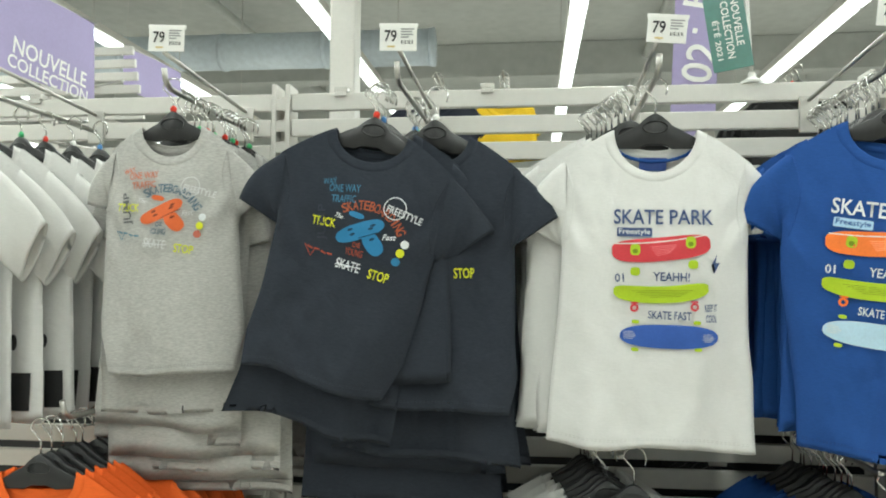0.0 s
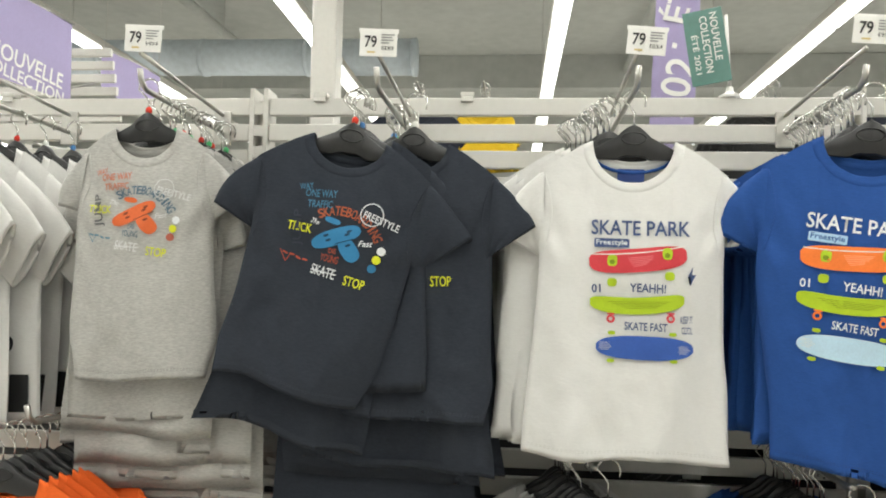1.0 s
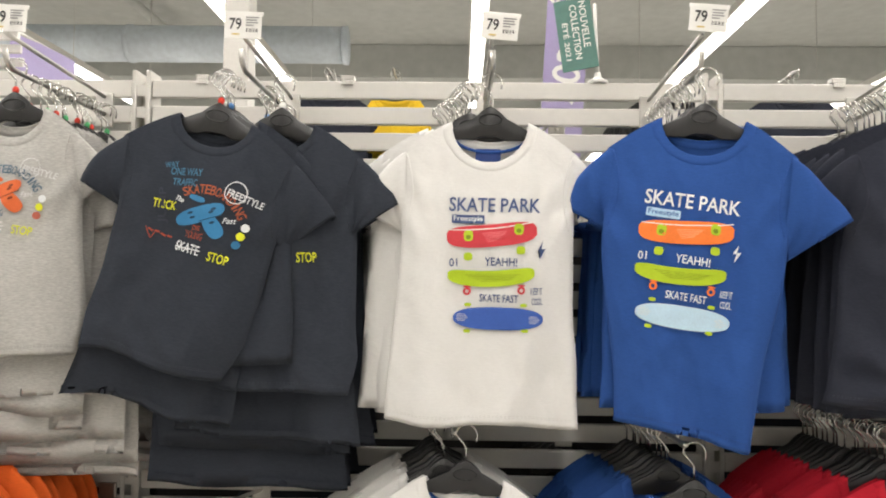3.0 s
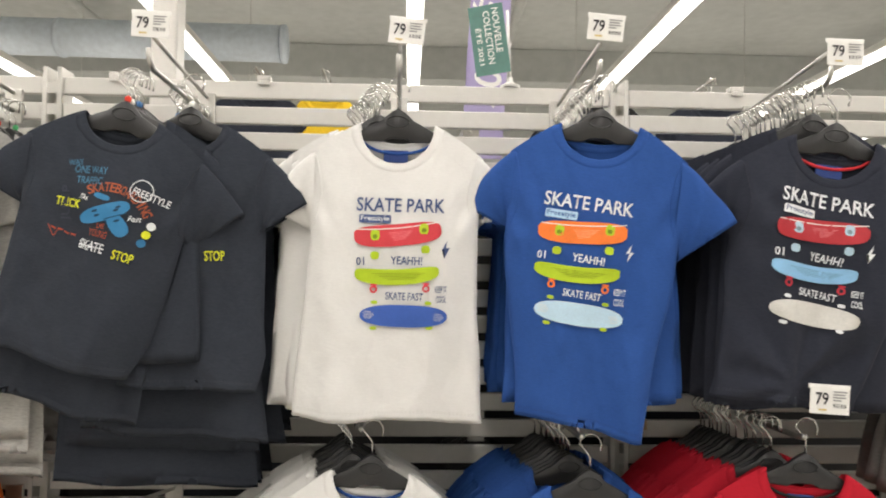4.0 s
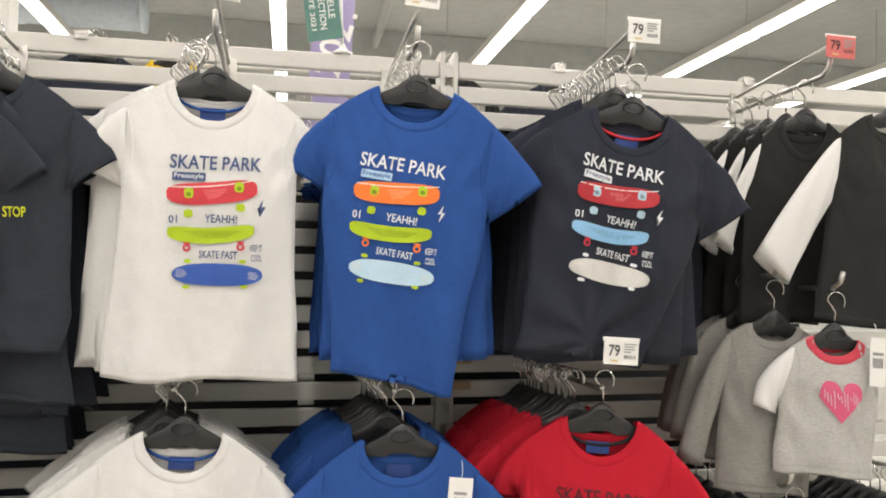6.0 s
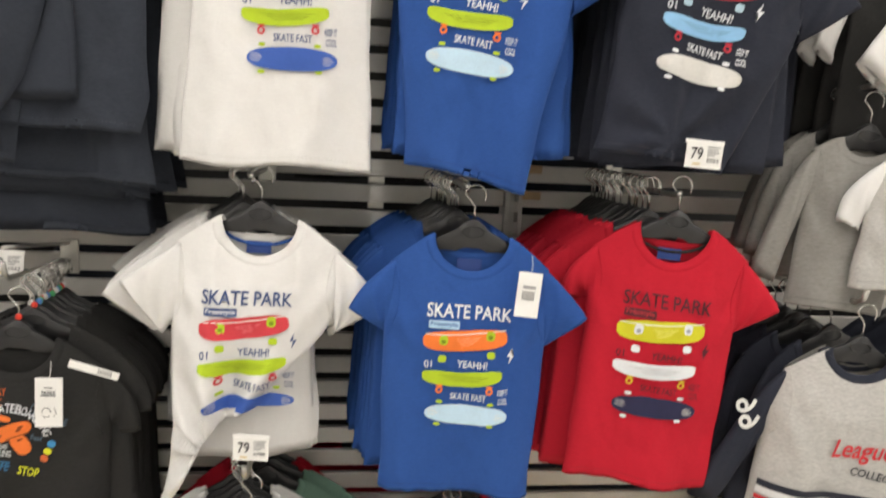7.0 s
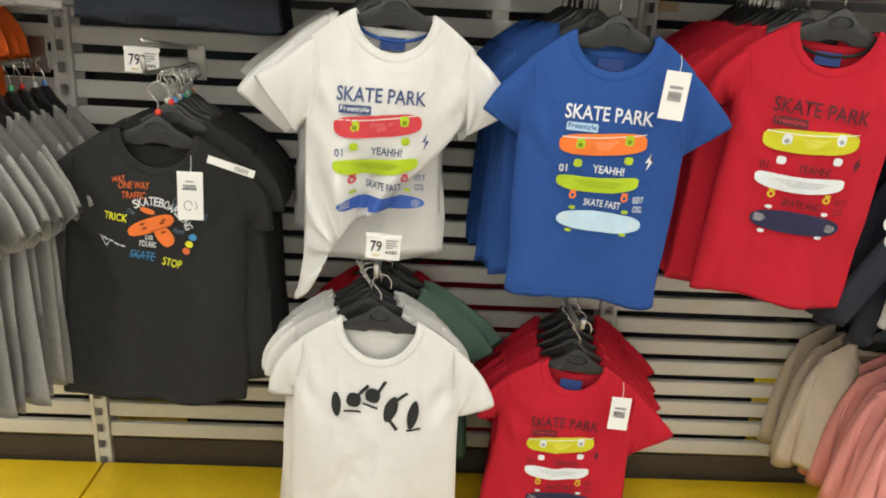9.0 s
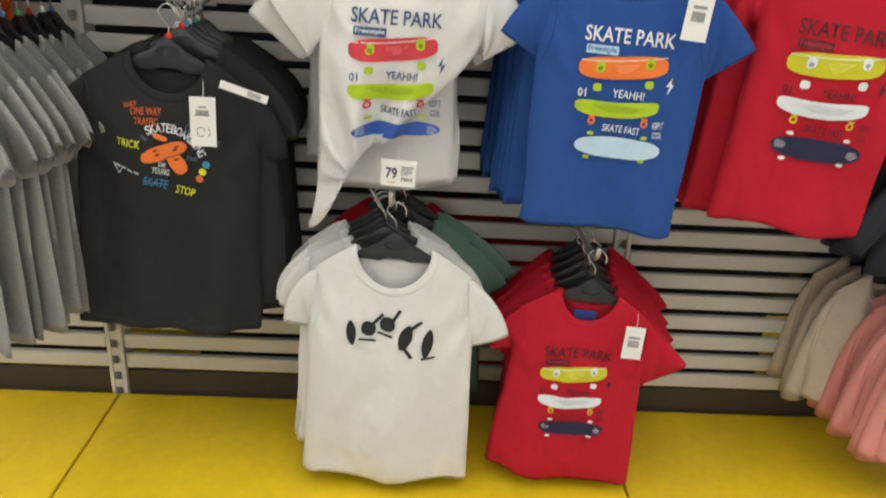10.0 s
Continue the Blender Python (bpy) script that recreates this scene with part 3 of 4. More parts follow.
def skate_park_print(p, title, tag, tag_word, b1, b2, b3, wheel1, wheel2, wheel3, small, shine=(0.75, 0.72, 0.68), cut3=False):
    """Title, tag line and three boards with their wheels."""
    e = 0.00035

    def X(a):
        return (a - 350) * e

    def Y(a):
        return (140 - a) * e

    p.word("SKATE PARK", X(350), Y(140), 498 * e, 80 * e, title)
    p.oval("printed_box", X(208), Y(222), 90 * e, 24 * e, tag, power=14)
    p.up().word("Freestyle", X(208), Y(222), 160 * e, 36 * e, tag_word)
    deck = p.oval("printed_skateboard", X(340), Y(310), 246 * e, 62 * e, b1, turn=6, power=3.4, bow=10 * e)
    p.up()
    for k in range(6):
        p.line("board_highlight", X(290 + 6 * k), Y(322 + 9 * k - 22), X(430 - 9 * k), Y(305 + 9 * k - 22), 2.8 * e, tuple(min(1, a * 1.1 + 0.16) for a in b1))
    p.strip("deck_edge", lambda a, b: (X(105 + 470 * a), Y(280 - 55 * a - 14 * (2 * a - 1) ** 2 + 6 * (b - 0.5) + 18)), shine, 16, 1)
    for cx, cy in ((213, 314), (487, 272)):
        p.oval("printed_wheel", X(cx), Y(cy), 25 * e, 30 * e, wheel1, power=3)
        p.up().oval("wheel_hub", X(cx), Y(cy + 8), 13 * e, 12 * e, tuple(a * 0.45 for a in wheel1), power=2.5, nu=8, nv=2)
    for cx, cy in ((215, 428), (500, 386)):
        p.oval("printed_wheel", X(cx), Y(cy), 24 * e, 22 * e, wheel1, power=3)
    p.word("01", X(135), Y(463), 46 * e, 44 * e, small, turn=4)
    p.word("YEAHH!", X(395), Y(452), 178 * e, 46 * e, small)
    bolt = [(618, 330), (592, 385), (612, 380), (604, 432), (634, 372), (612, 376)]
    bm = bmesh.new()
    bm.faces.new([bm.verts.new(p.place(X(a), Y(b))) for a, b in bolt])
    bmesh.ops.triangulate(bm, faces=bm.faces)
    p.put("printed_bolt", bm, small)
    p.oval("printed_skateboard", X(344), Y(546), 236 * e, 44 * e, b2, turn=3.5, power=3.6, bow=26 * e)
    p.up()
    for k in range(5):
        p.line("board_highlight", X(200 + 22 * k), Y(556 + 8 * k - 26), X(500 - 14 * k), Y(544 + 8 * k - 26), 2.4 * e, tuple(a * 0.5 for a in b2))
    for cx, cy in ((215, 618), (510, 603)):
        p.ring("printed_wheel", X(cx), Y(cy), 16 * e, 11 * e, wheel2)
        p.oval("printed_truck", X(cx), Y(cy - 26), 20 * e, 5 * e, wheel2, power=3, nu=8, nv=2)
    p.word("SKATE FAST", X(390), Y(650), 210 * e, 42 * e, small)
    p.word("KEEP IT", X(592), Y(605), 64 * e, 36 * e, small, turn=3)
    p.word("COOL", X(596), Y(660), 56 * e, 38 * e, small, turn=3)
    p.oval("printed_skateboard", X(388), Y(760), 244 * e, 62 * e * (0.72 if cut3 else 1), b3, turn=1, power=2.5)
    for cx, cy in ((222, 690), (525, 683), (222, 834), (535, 820)):
        if not (cut3 and cy > 800):
            p.oval("printed_wheel", X(cx), Y(cy), 19 * e, 10 * e, wheel3, power=3, nu=8, nv=2)
    p.up()
    for k in range(5):
        for x0, x1 in ((165, 225), (560, 615)):
            p.line("board_highlight", X(x0 - 6 * (k % 2)), Y(742 + 9 * k), X(x1 - 8 * abs(k - 2)), Y(742 + 9 * k), 2.4 * e, shine)


def skateboarding_print(p, words1, arc, boards, freestyle, trick, dots, skate, stop, young, corner, jump=None, full=True):
    """Scattered lettering round two crossed boards."""
    e = 0.000345

    def X(a):
        return (a - 360) * e

    def Y(a):
        return (330 - a) * e

    p.word("ONE WAY", X(218), Y(115), 165 * e, 42 * e, words1, turn=5)
    p.word("TRAFFIC", X(222), Y(172), 130 * e, 40 * e, words1, turn=5)
    p.word("WAY", X(132), Y(88), 70 * e, 32 * e, words1, turn=14)
    bm = bmesh.new()
    text = "SKATEBOARDING"
    for i, ch in enumerate(text):
        a = radians(118 - 88 * i / (len(text) - 1))
        word_into(bm, ch, X(345) + 232 * e * math.cos(a), Y(425) + 232 * e * math.sin(a), (12 if ch == "I" else 29) * e, 50 * e, p.place, turn=math.degrees(a) - 90)
    p.put("printed_word", bm, arc)
    p.up()
    p.oval("printed_skateboard", X(335), Y(330), 132 * e, 42 * e, boards, turn=25, power=2.6)
    p.oval("printed_skateboard", X(412), Y(388), 66 * e, 42 * e, boards, turn=-48, power=2.6)
    p.oval("printed_skateboard", X(305), Y(250), 42 * e, 15 * e, boards, turn=-12, power=2.6)
    p.oval("printed_skateboard", X(415), Y(285), 40 * e, 16 * e, boards, turn=-12, power=2.6)
    p.up()
    dark = tuple(a * 0.25 for a in boards)
    for cx, cy in ((285, 330), (300, 352), (400, 292), (392, 310), (405, 365)):
        p.oval("printed_truck", X(cx), Y(cy), 15 * e, 7 * e, dark, turn=25, nu=8, nv=2)
    p.line("printed_seam", X(335), Y(368), X(450), Y(318), 5 * e, dark)
    p.word("FREESTYLE", X(552), Y(215), 190 * e, 40 * e, freestyle, turn=-14)
    p.ring("printed_circle", X(500), Y(190), 58 * e, 5 * e, freestyle)
    p.word("The", X(215), Y(265), 48 * e, 26 * e, freestyle, turn=-12, slant=0.3)
    p.word("Fast", X(493), Y(342), 66 * e, 30 * e, freestyle, turn=6, slant=0.3)
    p.word("TRICK", X(138), Y(304), 130 * e, 46 * e, trick, turn=-3)
    for k, colr in enumerate(dots):
        q = ((575, 368), (557, 416), (541, 463))[k]
        p.oval("printed_dot", X(q[0]), Y(q[1]), 22 * e, 22 * e, colr, nu=12, nv=2)
    p.word("DIE", X(330), Y(405), 40 * e, 26 * e, young)
    p.word("YOUNG", X(322), Y(445), 96 * e, 38 * e, young, turn=-6)
    p.word("SKATE", X(300), Y(515), 130 * e, 52 * e, skate, turn=-8)
    p.line("printed_stroke", X(232), Y(512), X(370), Y(524), 6 * e, skate)
    p.word("STOP", X(466), Y(548), 108 * e, 50 * e, stop, turn=-8)
    for k in range(4):
        p.line("printed_scrawl", X(70 + 36 * k), Y(440 + 9 * k), X(98 + 36 * k), Y(452 + 9 * k - 8 * (k % 2)), 9 * e, corner)
    p.line("printed_stroke", X(55), Y(432), X(92), Y(490), 4 * e, corner)
    p.line("printed_stroke", X(92), Y(490), X(110), Y(455), 4 * e, corner)
    if jump:
        p.word("JUMP", X(130), Y(310), 190 * e, 55 * e, jump, turn=97)


# colours of the inks
C_WHITE, C_NAVY, C_BLUE = (0.72, 0.74, 0.76), (0.055, 0.085, 0.20), (0.045, 0.11, 0.42)
C_RED, C_LIME, C_ORANGE, C_SKY = (0.60, 0.05, 0.065), (0.42, 0.56, 0.02), (0.85, 0.20, 0.035), (0.42, 0.62, 0.80)
C_YELLOW, C_TEAL, C_DKRED = (0.70, 0.72, 0.03), (0.02, 0.22, 0.45), (0.10, 0.012, 0.02)
C_GRBLUE = (0.09, 0.14, 0.19)

HANGER = hanger_proto("black plastic clothes hanger with a chromed hook on a steel rail")
BEADS = [hanger_proto("black plastic clothes hanger with a coloured size bead", b) for b in ((0.65, 0.05, 0.03), (0.75, 0.75, 0.72), (0.10, 0.25, 0.55), (0.10, 0.45, 0.18))]
SPARE = [HANGER, *BEADS]
USED = set()


def hang(proto, m):
    """First use moves the pattern itself, later ones copy it."""
    if proto.name not in USED:
        USED.add(proto.name)
        proto.matrix_basis = m
        return proto
    return copy_thing(proto, m)


HOOK = 0.090  # from the rod's bearing point down to the neck points


def stack(x, zr, ys, proto_shirts, hangers, rng, dx=0.0, yaw=0.0, jitter=1.0, drop=0.0):
    """Tops on hangers along an arm, from front to back."""
    for i, y in enumerate(ys):
        j = jitter
        m = pose(x + dx * i + rng.uniform(-0.006, 0.006) * j, y, zr + 0.006 - drop * i, rng.uniform(-1, 1) * j, rng.uniform(-2.5, 2.5) * j, yaw + rng.uniform(-5, 5) * j)
        hang(hangers[i % len(hangers)], m)
        if proto_shirts:
            hang(proto_shirts[i % len(proto_shirts)], m @ pose(0, 0, -HOOK))


def span(a, b, n):
    return [a + (b - a) * i / max(1, n - 1) for i in range(n)]

SMALL = [hanger_proto("small black plastic clothes hanger with a chromed hook", b, 0.105) for b in ((0.65, 0.05, 0.03), None)]

# ---------------------------------------------------------------- rails of the near face
ARM_A, ARM_B, ARM_C, ARM_D, ARM_E, ARM_F, ARM_Z = -0.785, -0.345, 0.105, 0.482, 0.952, 1.415, -1.16
ROD = 2.137
for ax, tl in ((ARM_A, -0.06), (ARM_B, -0.04), (ARM_C, 0.01), (ARM_D, 0.03), (ARM_E, -0.01), (ARM_F, 0.0), (ARM_Z, -0.08)):
    garment_rail(ax, ROD, 1.385, tilt=tl)
price_tag(pose(-0.803, 1.385, 2.238, 0, 1, 6))
price_tag(pose(-0.357, 1.385, 2.226, 0, 1, 4))
price_tag(pose(0.122, 1.385, 2.226, 0, 6, -4))
price_tag(pose(0.500, 1.37, 2.238, 0, 6, -6))
price_tag(pose(0.955, 1.35, 2.196, 0, 2, -4))
price_tag(pose(1.42, 1.36, 2.20, 0, 3, -4), "red and white price tag in a clear holder", red=True)
ROD2, ROD3 = 1.465, 0.86
for ax in (0.045, 0.455, 0.875):
    garment_rail(ax, ROD2, 1.43 if ax < 0.1 else 1.36, tag_rod=False, tip=0.006, slope=0.002)
garment_rail(-0.395, 1.235, 1.47, tilt=-0.10)
price_tag(pose(-0.452, 1.55, 1.262, 0, 2, 4))
for ax in (0.045, 0.475):
    garment_rail(ax, ROD3 if ax < 0.1 else 0.76, 1.37, tag_rod=False)
price_tag(pose(0.058, 1.365, 0.945, 0, 2, -3))
price_tag(pose(0.880, 1.285, 1.550, 0, 3, -6), "white price tag reading 79 sticking out below a navy T-shirt")
garment_rail(-0.98, 1.51, 1.36, tag_rod=False)
garment_rail(-0.75, 1.235, 1.36, tag_rod=False)
garment_rail(1.285, 1.69, 1.38, tag_rod=False)
garment_rail(1.385, 1.665, 1.31, tag_rod=False)
garment_rail(1.28, 1.25, 1.33, tag_rod=False)
garment_rail(1.32, 0.74, 1.33, tag_rod=False)
garment_rail(1.64, 1.25, 1.40, tag_rod=False)


# ---------------------------------------------------------------- front tops with their prints
def front_top(name, label, c, mat, cx, y, zn, ry=0.0, rz=0.0, category="T-shirt", hanger=None, **kw):
    m = pose(cx, y, zn, 0, ry, rz)
    hang(hanger or HANGER, m @ pose(0, 0, HOOK))
    return top_garment(name, label, category, "hanging tops", c, mat, m, nu=52, nv=56, stitch=STITCH[mat.name], **kw)


STITCH = {m.name: ink(c) for m, c in ((WHITE_C, (0.60, 0.59, 0.57)), (NAVY_C, (0.035, 0.04, 0.055)), (NAVY2_C, (0.035, 0.04, 0.055)), (BLUE_C, (0.012, 0.045, 0.2)), (RED_C, (0.33, 0.01, 0.02)), (BLACK_C, (0.035, 0.035, 0.035)), (GREY_C, (0.28, 0.27, 0.26)), (GREYSW_C, (0.12, 0.12, 0.115)))}
KIDS_LABEL = ink((0.03, 0.06, 0.22))
W1 = Cut(length=0.565, hem=0.180, chest=0.162, sw=0.168, angle=26, angle_r=-10, twist=32, twist_r=72, sleeve=0.15, seed=1, dep=0.034)
g = front_top("t_shirt", "white cotton T-shirt with a three-skateboard print", W1, WHITE_C, 0.107, 1.43, 2.055, 1.5, -3, label_mat=KIDS_LABEL, tape=BLUE_C)
skate_park_print(Print(g, W1, 0.014, -0.158, k=0.965), C_NAVY, C_NAVY, C_WHITE, C_RED, C_LIME, C_BLUE, C_LIME, C_RED, C_LIME, C_NAVY)

B1 = Cut(length=0.565, hem=0.118, chest=0.160, sw=0.165, shift=0.008, nf=0.068, angle=22, angle_r=40, twist=28, twist_r=18, sleeve=0.15, seed=2, dep=0.034, wr=1.2, hem_skew=0.012)
g = front_top("t_shirt", "royal blue cotton T-shirt with a three-skateboard print", B1, BLUE_C, 0.49, 1.37, 2.05, 5, -12)
skate_park_print(Print(g, B1, -0.008, -0.152, k=0.94, turn=-4), C_WHITE, C_SKY, (0.03, 0.08, 0.3), C_ORANGE, C_LIME, (0.50, 0.68, 0.82), C_LIME, C_ORANGE, C_LIME, C_WHITE)

K1 = Cut(length=0.50, hem=0.13, chest=0.168, shift=-0.045, angle=22, angle_r=42, twist=40, twist_r=18, sleeve=0.15, seed=3, dep=0.034, pull=0.5, wr=1.3)
g = front_top("t_shirt", "dark navy T-shirt with red neck tape and skateboard print, hem tucked", K1, NAVY2_C, 0.92, 1.33, 2.025, 7, -6, collar=NAVY2_C, label_mat=KIDS_LABEL, tape=ink((0.55, 0.03, 0.04)))
skate_park_print(Print(g, K1, -0.012, -0.122, k=0.95, turn=-5), C_WHITE, C_WHITE, C_NAVY, (0.42, 0.03, 0.04), (0.25, 0.48, 0.72), (0.62, 0.61, 0.58), (0.4, 0.55, 0.65), (0.45, 0.03, 0.05), C_WHITE, C_WHITE)

N1 = Cut(length=0.465, back=0.09, hem=0.150, chest=0.150, sw=0.165, shift=-0.035, nw=0.068, nf=0.056, nb=0.030, angle=26, angle_r=44, twist=28, twist_r=22, hem_skew=0.01, sleeve=0.128, seed=4, dep=0.034, wr=1.2)
g = front_top("t_shirt", "navy drop-hem T-shirt with a scattered skateboarding print", N1, NAVY_C, -0.405, 1.40, 2.052, 9, 4, hanger=BEADS[0])
skateboarding_print(Print(g, N1, 0.020, -0.182, turn=1), (0.05, 0.16, 0.26), (0.36, 0.09, 0.04), (0.035, 0.19, 0.38), C_WHITE, C_YELLOW, (C_WHITE, C_YELLOW, (0.03, 0.16, 0.32)), C_WHITE, C_YELLOW, (0.30, 0.06, 0.03), (0.35, 0.06, 0.03), jump=(0.03, 0.035, 0.055))

N2 = Cut(length=0.51, back=0.10, hem=0.172, chest=0.160, sw=0.165, shift=0.01, nw=0.068, nf=0.056, nb=0.030, angle=12, angle_r=36, twist_r=4, sleeve=0.122, seed=5, dep=0.03, wr=1.1)
g = front_top("t_shirt", "navy drop-hem T-shirt hanging half behind another", N2, NAVY_C, -0.296, 1.449, 2.055, 3, -2, hanger=BEADS[1])
pn = Print(g, N2, -0.018, -0.192, turn=-2)
pn.word("SKATE", 0.036, -0.066, 0.046, 0.018, C_WHITE, turn=-4)
pn.word("STOP", 0.092, -0.060, 0.038, 0.019, C_YELLOW, turn=6)

G1 = Cut(length=0.470, back=0.08, hem=0.137, chest=0.130, sw=0.120, sd=0.045, nw=0.060, nf=0.060, arm=0.066, cuff=0.058, angle=18, angle_r=34, twist=46, twist_r=24, sleeve=0.125, seed=6, dep=0.034)
g = front_top("t_shirt", "grey marl drop-hem T-shirt with an orange skateboard print", G1, GREY_C, -0.803, 1.42, 2.075, -1, 4, hanger=SMALL[0])
skateboarding_print(Print(g, G1, 0.0, -0.165, k=0.95, turn=0), (0.55, 0.16, 0.09), (0.10, 0.16, 0.22), (0.65, 0.13, 0.035), (0.62, 0.62, 0.62), C_YELLOW, (C_WHITE, C_YELLOW, (0.45, 0.12, 0.08)), (0.66, 0.66, 0.66), C_YELLOW, C_GRBLUE, (0.10, 0.22, 0.30), jump=(0.13, 0.13, 0.14))

W2 = Cut(length=0.50, hem=0.090, chest=0.160, sw=0.158, shift=-0.085, angle=54, angle_r=36, twist=12, twist_r=20, sleeve=0.145, seed=7, dep=0.034, pull=1.6, wr=1.2, hem_skew=-0.115)
g = front_top("t_shirt", "white cotton T-shirt with a skateboard print, hem pulled together", W2, WHITE_C, 0.066, 1.432, 1.390, 2, -3, label_mat=KIDS_LABEL, tape=BLUE_C)
skate_park_print(Print(g, W2, -0.013, -0.154, k=0.97), C_NAVY, C_NAVY, C_WHITE, C_RED, C_LIME, C_BLUE, C_LIME, C_RED, C_LIME, C_NAVY, cut3=True)

B2 = Cut(length=0.52, nf=0.072, hem=0.152, chest=0.160, sw=0.155, hem_skew=0.006, angle=34, angle_r=42, twist=24, twist_r=18, sleeve=0.135, seed=8, dep=0.034)
g = front_top("t_shirt", "royal blue T-shirt with a skateboard print and swing tag", B2, BLUE_C, 0.472, 1.375, 1.376, 1.5, -4, label_mat=KIDS_LABEL)
skate_park_print(Print(g, B2, 0.003, -0.145, k=0.94, turn=-1.5), C_WHITE, C_SKY, (0.03, 0.08, 0.3), C_ORANGE, C_LIME, (0.50, 0.68, 0.82), C_LIME, C_ORANGE, C_LIME, C_WHITE)

R2 = Cut(length=0.54, hem=0.152, chest=0.152, sw=0.160, angle=14, angle_r=38, twist=56, twist_r=20, sleeve=0.128, seed=9, dep=0.034)
g = front_top("t_shirt", "bright red T-shirt with a three-skateboard print", R2, RED_C, 0.880, 1.375, 1.408, 4, -6, label_mat=KIDS_LABEL, tape=BLACK_C)
skate_park_print(Print(g, R2, -0.001, -0.152, turn=-2), C_DKRED, C_DKRED, (0.42, 0.02, 0.03), (0.58, 0.55, 0.02), C_WHITE, (0.02, 0.02, 0.06), C_WHITE, (0.65, 0.45, 0.03), C_WHITE, C_DKRED)

BL = Cut(length=0.60, hem=0.200, chest=0.185, sw=0.172, angle=24, angle_r=16, twist=40, sleeve=0.16, seed=10, dep=0.034)
g = front_top("t_shirt", "black T-shirt with an orange skateboarding print and swing tag", BL, BLACK_C, -0.405, 1.48, 1.135, 4, 3, hanger=BEADS[0])
skateboarding_print(Print(g, BL, 0.006, -0.190, k=1.02, turn=-3), (0.60, 0.12, 0.03), C_WHITE, (0.75, 0.17, 0.03), C_GRBLUE, C_YELLOW, ((0.05, 0.25, 0.5), C_YELLOW, (0.65, 0.15, 0.05)), (0.04, 0.18, 0.36), C_YELLOW, C_WHITE, C_WHITE)

W3 = Cut(length=0.575, hem=0.192, chest=0.180, sw=0.170, nw=0.08, nf=0.095, angle=16, angle_r=28, twist=34, twist_r=20, sleeve=0.165, seed=11, dep=0.034)
g = front_top("t_shirt", "white T-shirt with a row of black printed shapes", W3, WHITE_C, 0.055, 1.40, 0.778, 1, -3)
pw = Print(g, W3, 0.0, -0.185)
for cx, cy, rx, ry, tn in ((-0.082, -0.006, 0.010, 0.030, 6), (-0.046, 0.002, 0.016, 0.018, 30), (-0.006, 0.014, 0.017, 0.018, 38), (0.034, -0.012, 0.014, 0.030, -18), (0.082, -0.022, 0.012, 0.034, -8)):
    pw.oval("printed_shape", cx, cy, rx, ry, (0.02, 0.02, 0.02), turn=tn, power=1.7, nu=12)
for x0, y0, x1, y1, wd in ((-0.040, 0.010, -0.016, 0.036, 0.007), (0.004, 0.020, 0.020, 0.048, 0.007), (0.042, 0.006, 0.068, 0.026, 0.007), (-0.066, -0.022, -0.030, -0.026, 0.005), (0.028, -0.030, 0.050, -0.056, 0.008), (0.070, -0.058, 0.100, -0.054, 0.005), (-0.028, -0.006, 0.006, -0.014, 0.005)):
    pw.line("printed_stroke", x0, y0, x1, y1, wd, (0.02, 0.02, 0.02))

R3 = Cut(length=0.48, hem=0.172, chest=0.150, sw=0.148, nw=0.062, nf=0.07, angle=14, angle_r=46, twist=50, twist_r=20, sleeve=0.135, seed=12, dep=0.034)
g = front_top("t_shirt", "small red T-shirt with a skateboard print and swing tag", R3, RED_C, 0.482, 1.42, 0.684, 3, -6, label_mat=KIDS_LABEL, hanger=SMALL[1])
skate_park_print(Print(g, R3, -0.004, -0.141, k=0.86, turn=0), C_DKRED, C_DKRED, (0.42, 0.02, 0.03), (0.58, 0.55, 0.02), C_WHITE, (0.02, 0.02, 0.06), C_WHITE, (0.65, 0.45, 0.03), C_WHITE, C_DKRED)


# ---------------------------------------------------------------- the tops behind them
def flat_top(label, mat, seed, length=0.55, hem=0.18, sw=0.168, sleeve=0.15, angle=16, back=0.0, cuff=0.068, **kw):
    c = Cut(length=length, hem=hem, chest=hem - 0.006, sw=sw, sleeve=sleeve, angle=angle, dep=0.016, back=back, seed=seed, flat=True, wr=0.65, twist=22, cuff=cuff)
    return top_garment("t_shirt", label, "T-shirt", "hanging tops", c, mat, nu=22, nv=20, **kw)


rng = random.Random(4)
white_b = [flat_top("white cotton T-shirt hanging close behind others", WHITE_C, s, angle=14) for s in (21, 22)]
white_long = [flat_top("white T-shirt with splayed sleeves hanging behind others", WHITE_C, s, 0.50, 0.142, angle=46) for s in (23, 24)]
navy_b = [flat_top("navy T-shirt hanging close behind others", NAVY_C, s, ln, 0.195, back=0.08) for s, ln in ((25, 0.56), (26, 0.64))]
navy_s = [flat_top("navy T-shirt hanging tight behind a printed one", NAVY_C, s, 0.46, 0.140, sw=0.155, sleeve=0.12, angle=12) for s in (48, 49)]
navy_k = [flat_top("dark navy T-shirt hanging close behind others", NAVY2_C, s, 0.53, 0.175, angle=24) for s in (46, 47)]
white_low = [flat_top("white T-shirt hanging close behind a printed one", WHITE_C, s, 0.54, 0.175, angle=14) for s in (64, 65)]
black_b = [flat_top("black T-shirt hanging close behind others", BLACK_C, s, 0.58, 0.195) for s in (27, 28)]
blue_b = [flat_top("royal blue T-shirt hanging close behind others", BLUE_C, s, 0.53, 0.165, sw=0.16, angle=11) for s in (29, 30)]
red_b = [flat_top("red T-shirt hanging close behind others", RED_C, s, 0.53, 0.17, angle=22) for s in (31, 32)]
